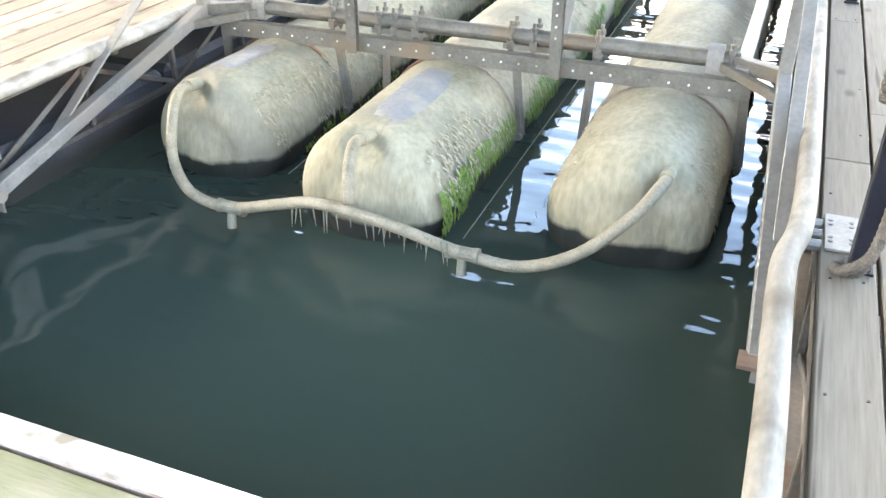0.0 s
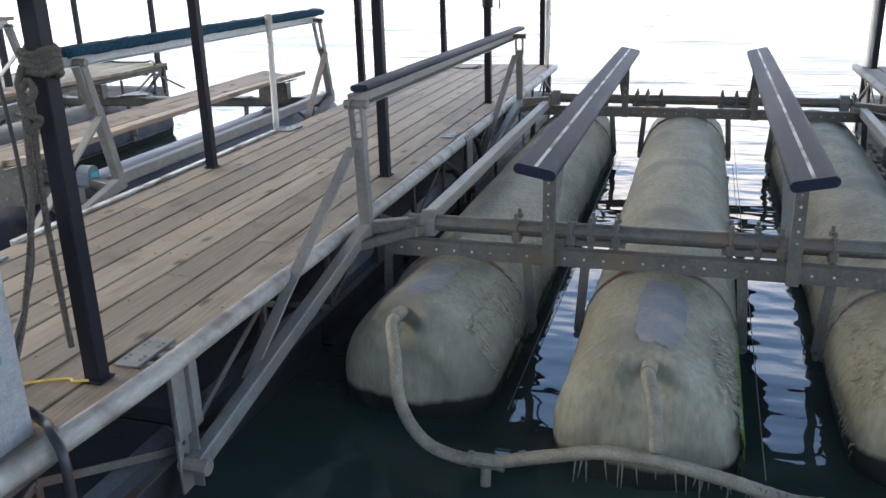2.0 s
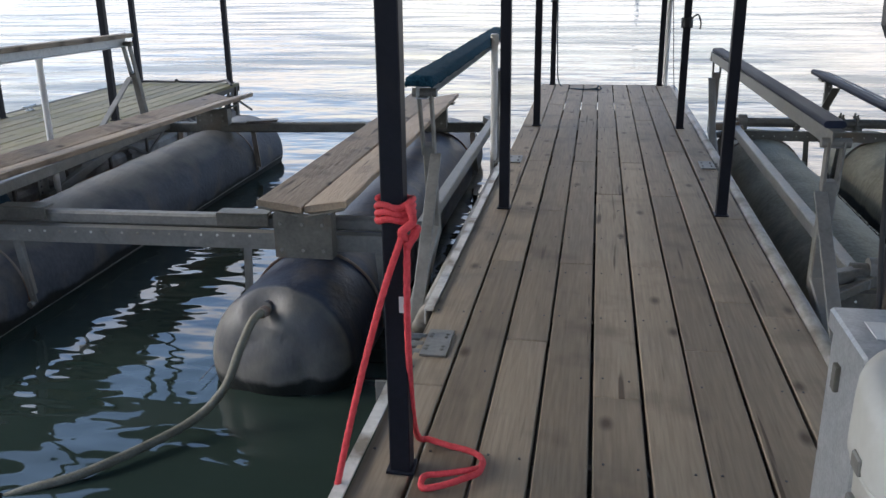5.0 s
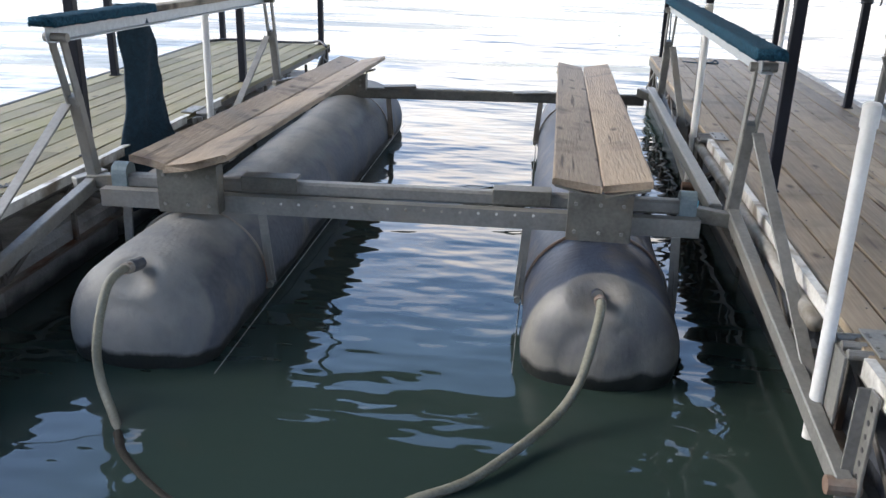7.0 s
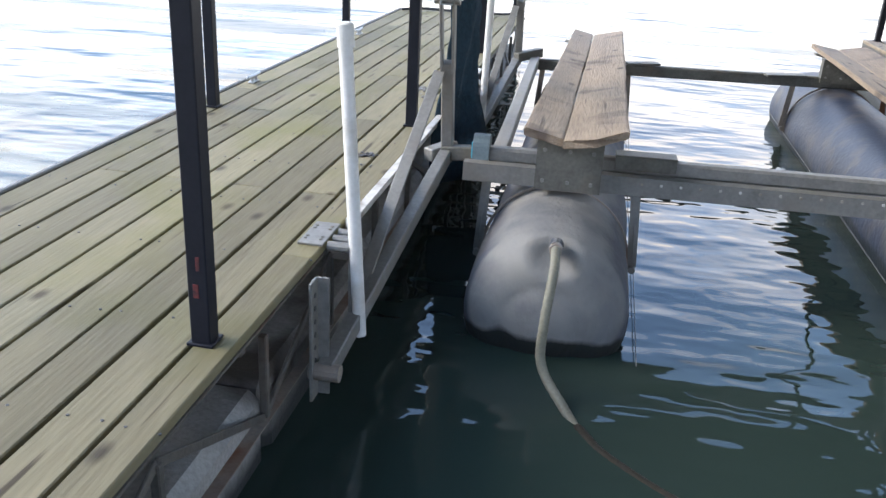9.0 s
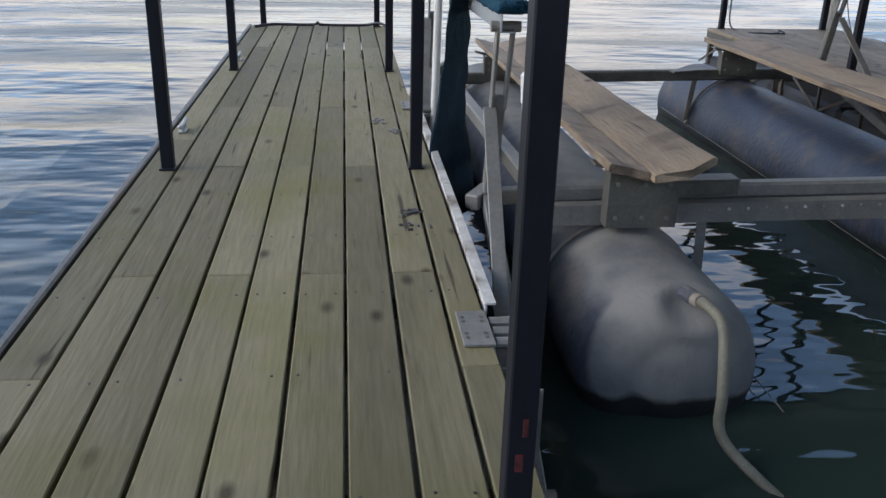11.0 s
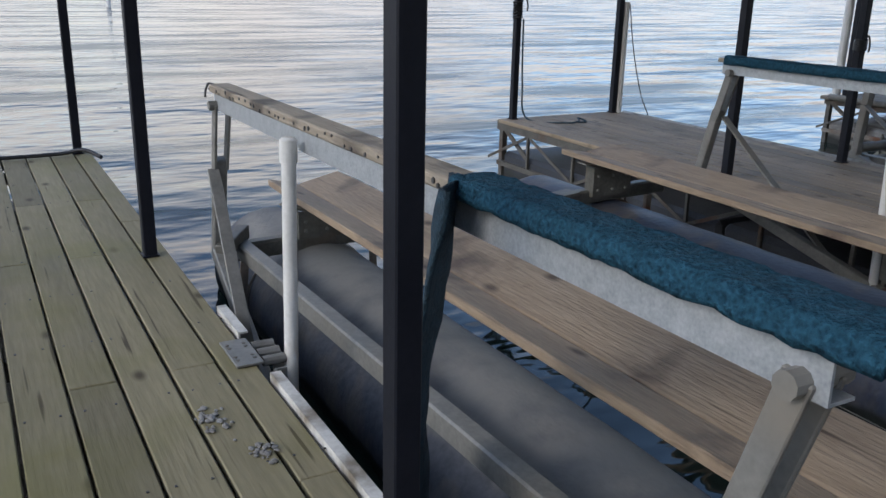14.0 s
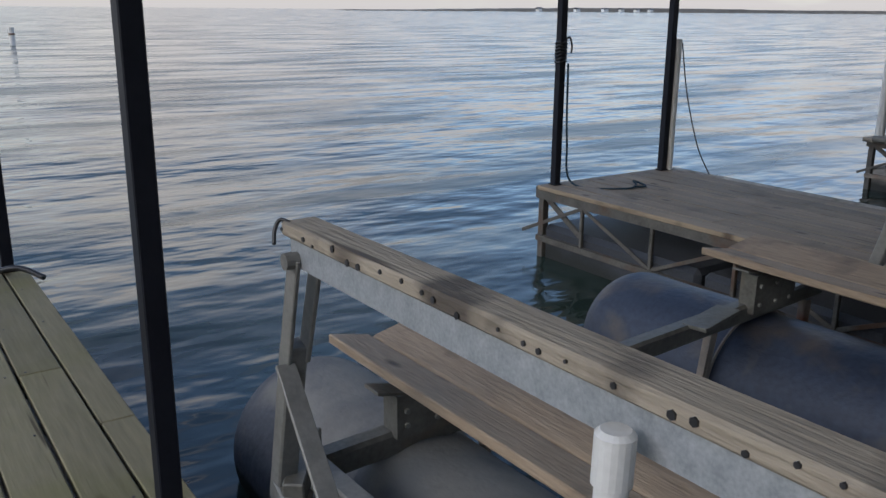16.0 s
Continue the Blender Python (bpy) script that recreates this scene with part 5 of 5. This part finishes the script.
# ---- cleats on the open side, lake buoy, droppings ----
for x, y in ((-5.705, 3.75), (-5.66, 6.38)):
    cl = thing("dock_cleat", "small galvanised horn cleat screwed to the dock edge", "cleat", "dock cleats", at=(x, y, 0))
    part("horns", tube(smooth_path([(x, y - 0.11, 0.05), (x, y - 0.05, 0.045), (x, y + 0.05, 0.045), (x, y + 0.11, 0.05)], 6), 0.013, 8), M_ZINC, cl, smooth=True)
    bm = rod((x, y - 0.035, 0), (x, y - 0.03, 0.045), 0.014, 8)
    rod((x, y + 0.035, 0), (x, y + 0.03, 0.045), 0.014, 8, bm=bm)
    box((x, y, 0.006), (0.045, 0.11, 0.012), 0.003, bm=bm)
    part("stem", bm, M_ZINC, cl)
er = part("cord", tube(smooth_path([(-5.72, 8.52, 0.02), (-5.5, 8.67, 0.03), (-5.1, 8.66, 0.03), (-5.02, 8.62, 0.06), (-4.97, 8.67, 0.03), (-4.5, 8.68, 0.03), (-4.32, 8.62, 0.06), (-4.2, 8.52, 0.01)], 10), 0.016, 8), M_BLACK, None, smooth=True)
tagged(er, "black hose-like line along the dock end", "cord")
buoy = thing("lake_buoy", "small white cylindrical marker buoy floating on the lake", "buoy", at=(2.9, 56, WATER_Z))
part("body", rod((2.9, 56, WATER_Z - 0.2), (2.9, 56, WATER_Z + 0.95), 0.14, 16), M_PVC, buoy)
part("band", rod((2.9, 56, WATER_Z + 0.55), (2.9, 56, WATER_Z + 0.65), 0.165, 16), M_STEEL_RUST, buoy, "faded dark band")
rr = random.Random(12)
for cx, cy, n_, mat, lab in ((-4.415, 2.2, 34, M_BLACK, "dark crumbled debris on the green boards"), (-4.495, 4.02, 40, M_FOAM, "grey dried droppings on the green boards"), (-4.41, 3.755, 26, M_FOAM, "grey dried droppings on the green boards"), (-4.41, 2.0, 10, M_BLACK, "few dark crumbs on the green boards")):
    bm = bmesh.new()
    for k in range(n_):
        r = rr.uniform(0.004, 0.013)
        bmesh.ops.create_icosphere(bm, subdivisions=1, radius=r, matrix=Matrix.Translation((cx + rr.gauss(0, 0.03), cy + rr.gauss(0, 0.035), 0.002 + r * 0.3)) @ Matrix.Diagonal((1, rr.uniform(0.7, 1.8), 0.5, 1)))
    tagged(part("debris", bm, mat, None), lab, "debris", kind="stuff")
# thin mooring lines that run along the tanks at the waterline
for x, y0, y1, z in ((-2.92, 1.35, 6.8, -0.5), (-1.5, 1.6, 6.9, -0.5), (2.56, 1.2, 6.8, -0.5), (3.68, 0.9, 6.8, -0.5), (2.82, 1.1, 6.8, -0.5)):
    ln = part("line", tube(smooth_path([(x, y0, z - 0.1), (x, (y0 + y1) / 2, z - 0.06), (x, y1, z - 0.03)], 10), 0.0025, 5), M_STEEL, None)
    tagged(ln, "thin pale line stretched along the tank", "line", "tank lines")


# ---- shaggy growth on the tanks ----
def growth(name, x, zc, r, y0, y1, a0, a1, count, size, mat, label, seed):
    """Short drooping flakes of dried growth along one flank of a tank."""
    rr = random.Random(seed)
    bm = bmesh.new()
    for k in range(count):
        a = radians(rr.uniform(a0, a1))
        y = rr.uniform(y0, y1)
        if noise.noise((y * 1.7, a * 2, seed)) < -0.15:
            continue
        nrm = Vector((math.cos(a), 0, math.sin(a)))
        down = Vector((math.sin(a), 0, -math.cos(a))) * (1 if math.cos(a) > 0 else -1)
        side = Vector((0, 1, 0))
        w, ln_ = size * rr.uniform(0.12, 0.4), size * rr.uniform(0.9, 3.0)
        p = Vector((x, y, zc)) + nrm * (r + 0.004)
        lean = side * rr.uniform(-0.6, 0.6) * ln_
        q0, q1 = p - side * w, p + side * w
        m0, m1 = q0 + down * ln_ * 0.5 + nrm * 0.008 + lean * 0.5, q1 + down * ln_ * 0.5 + nrm * 0.008 + lean * 0.5
        tip = p + down * ln_ + nrm * 0.004 + lean
        v = [bm.verts.new(c) for c in (q0, q1, m1, tip, m0)]
        bm.faces.new((v[0], v[1], v[2], v[4]))
        bm.faces.new((v[4], v[2], v[3]))
    tagged(part(name, bm, mat, None), label, "growth", kind="stuff")


M_SCALE = surf("dried_tan_growth", (0.13, 0.115, 0.06), (0.4, 0.36, 0.26), 30, 0.85, bump=0.4, fine=90)
M_ALGAE = surf("green_algae", (0.05, 0.095, 0.012), (0.14, 0.22, 0.035), 18, 0.8, bump=0.4, fine=80)
for x, y0, sd in ((2.105, 1.2, 1), (3.195, 0.93, 2), (4.385, 1.12, 3)):
    growth("dried_growth", x, -0.51, 0.385, y0, 6.8, 2, 52, 2200, 0.022, M_SCALE, "flaky tan dried growth clinging to a float tank", sd)
growth("dried_growth", 4.385, -0.51, 0.385, 1.0, 6.6, 125, 178, 1700, 0.022, M_SCALE, "flaky tan dried growth clinging to a float tank", 6)
growth("algae", 3.195, -0.51, 0.385, 0.88, 5.0, -12, 22, 1500, 0.03, M_ALGAE, "bright green algae fringe along the tank's waterline", 4)
growth("algae", 2.105, -0.51, 0.385, 1.2, 6.8, -12, -2, 300, 0.025, M_ALGAE, "bright green algae fringe along the tank's waterline", 5)

corner = thing("guide_pipe", "broad white upright pipe at the grey dock's corner", "pipe", at=(5.22, 9.12, 0))
part("shaft", rod((5.22, 9.12, 0.0), (5.22, 9.12, 1.35), 0.055, 18), M_PVC, corner)
part("shoe", box((5.16, 9.16, -0.02), (0.2, 0.16, 0.05), 0.008), M_RAIL_WOOD, corner, "worn timber shoe at its foot")

M_RED_MARK = surf("worn_red_paint", (0.012, 0.008, 0.01), (0.13, 0.018, 0.018), 60, 0.6, bump=0.0)
# red marks and a pale sticker on two posts, a chain by the far lift corner
for nm, c, sz, mat, lab in (("paint_mark", (-4.336, -0.0035, 0.275), (0.012, 0.002, 0.045), M_RED_MARK, "old red paint mark on a post"), ("paint_mark", (-4.346, -0.0035, 0.185), (0.018, 0.002, 0.045), M_RED_MARK, "old red paint mark on a post")):
    tagged(part(nm, box(c, sz, 0.0005), mat, None), lab, "mark")
tagged(part("sticker", rod((-4.345, 2.907, 1.38), (-4.345, 2.904, 1.38), 0.006, 14), M_STEEL, None), "small round pale sticker on a dark post", "sticker")

tagged(part("sticker", box((-0.012, 0.0015, 0.56), (0.022, 0.002, 0.05), 0.0005), M_PVC, None), "small white tag stuck on a dark post", "sticker")
loop_hose = thing("hose_loop", "black rubber hose loop hanging beside the dock edge", "hose", at=(1.44, 4.8, 0))
part("hose_run", tube(smooth_path([(1.38, 4.62, -0.06), (1.45, 4.66, -0.03), (1.51, 4.74, -0.1), (1.53, 4.8, -0.28), (1.5, 4.84, -0.42), (1.44, 4.86, -0.48)], 10), 0.024, 10), M_BLACK, loop_hose, smooth=True)
# unreadable lettering on the box's patch
for zc_, bars in ((0.385, ((1.125, 0.03), (1.17, 0.04), (1.215, 0.028), (1.255, 0.03))), (0.335, ((1.17, 0.03), (1.21, 0.034), (1.245, 0.022)))):
    for xc, w in bars:
        part("lettering", box((xc, -0.594, zc_), (w, 0.002, 0.024), 0.0005), M_ZINC, cab)
part("cord_end", tube(smooth_path([(-4.015, 5.68, 0.885), (-4.03, 5.712, 0.888), (-4.045, 5.715, 0.86), (-4.055, 5.7, 0.825)], 8), 0.006, 6), M_BLACK, lift_b, "frayed dark cord end on the timber", smooth=True)
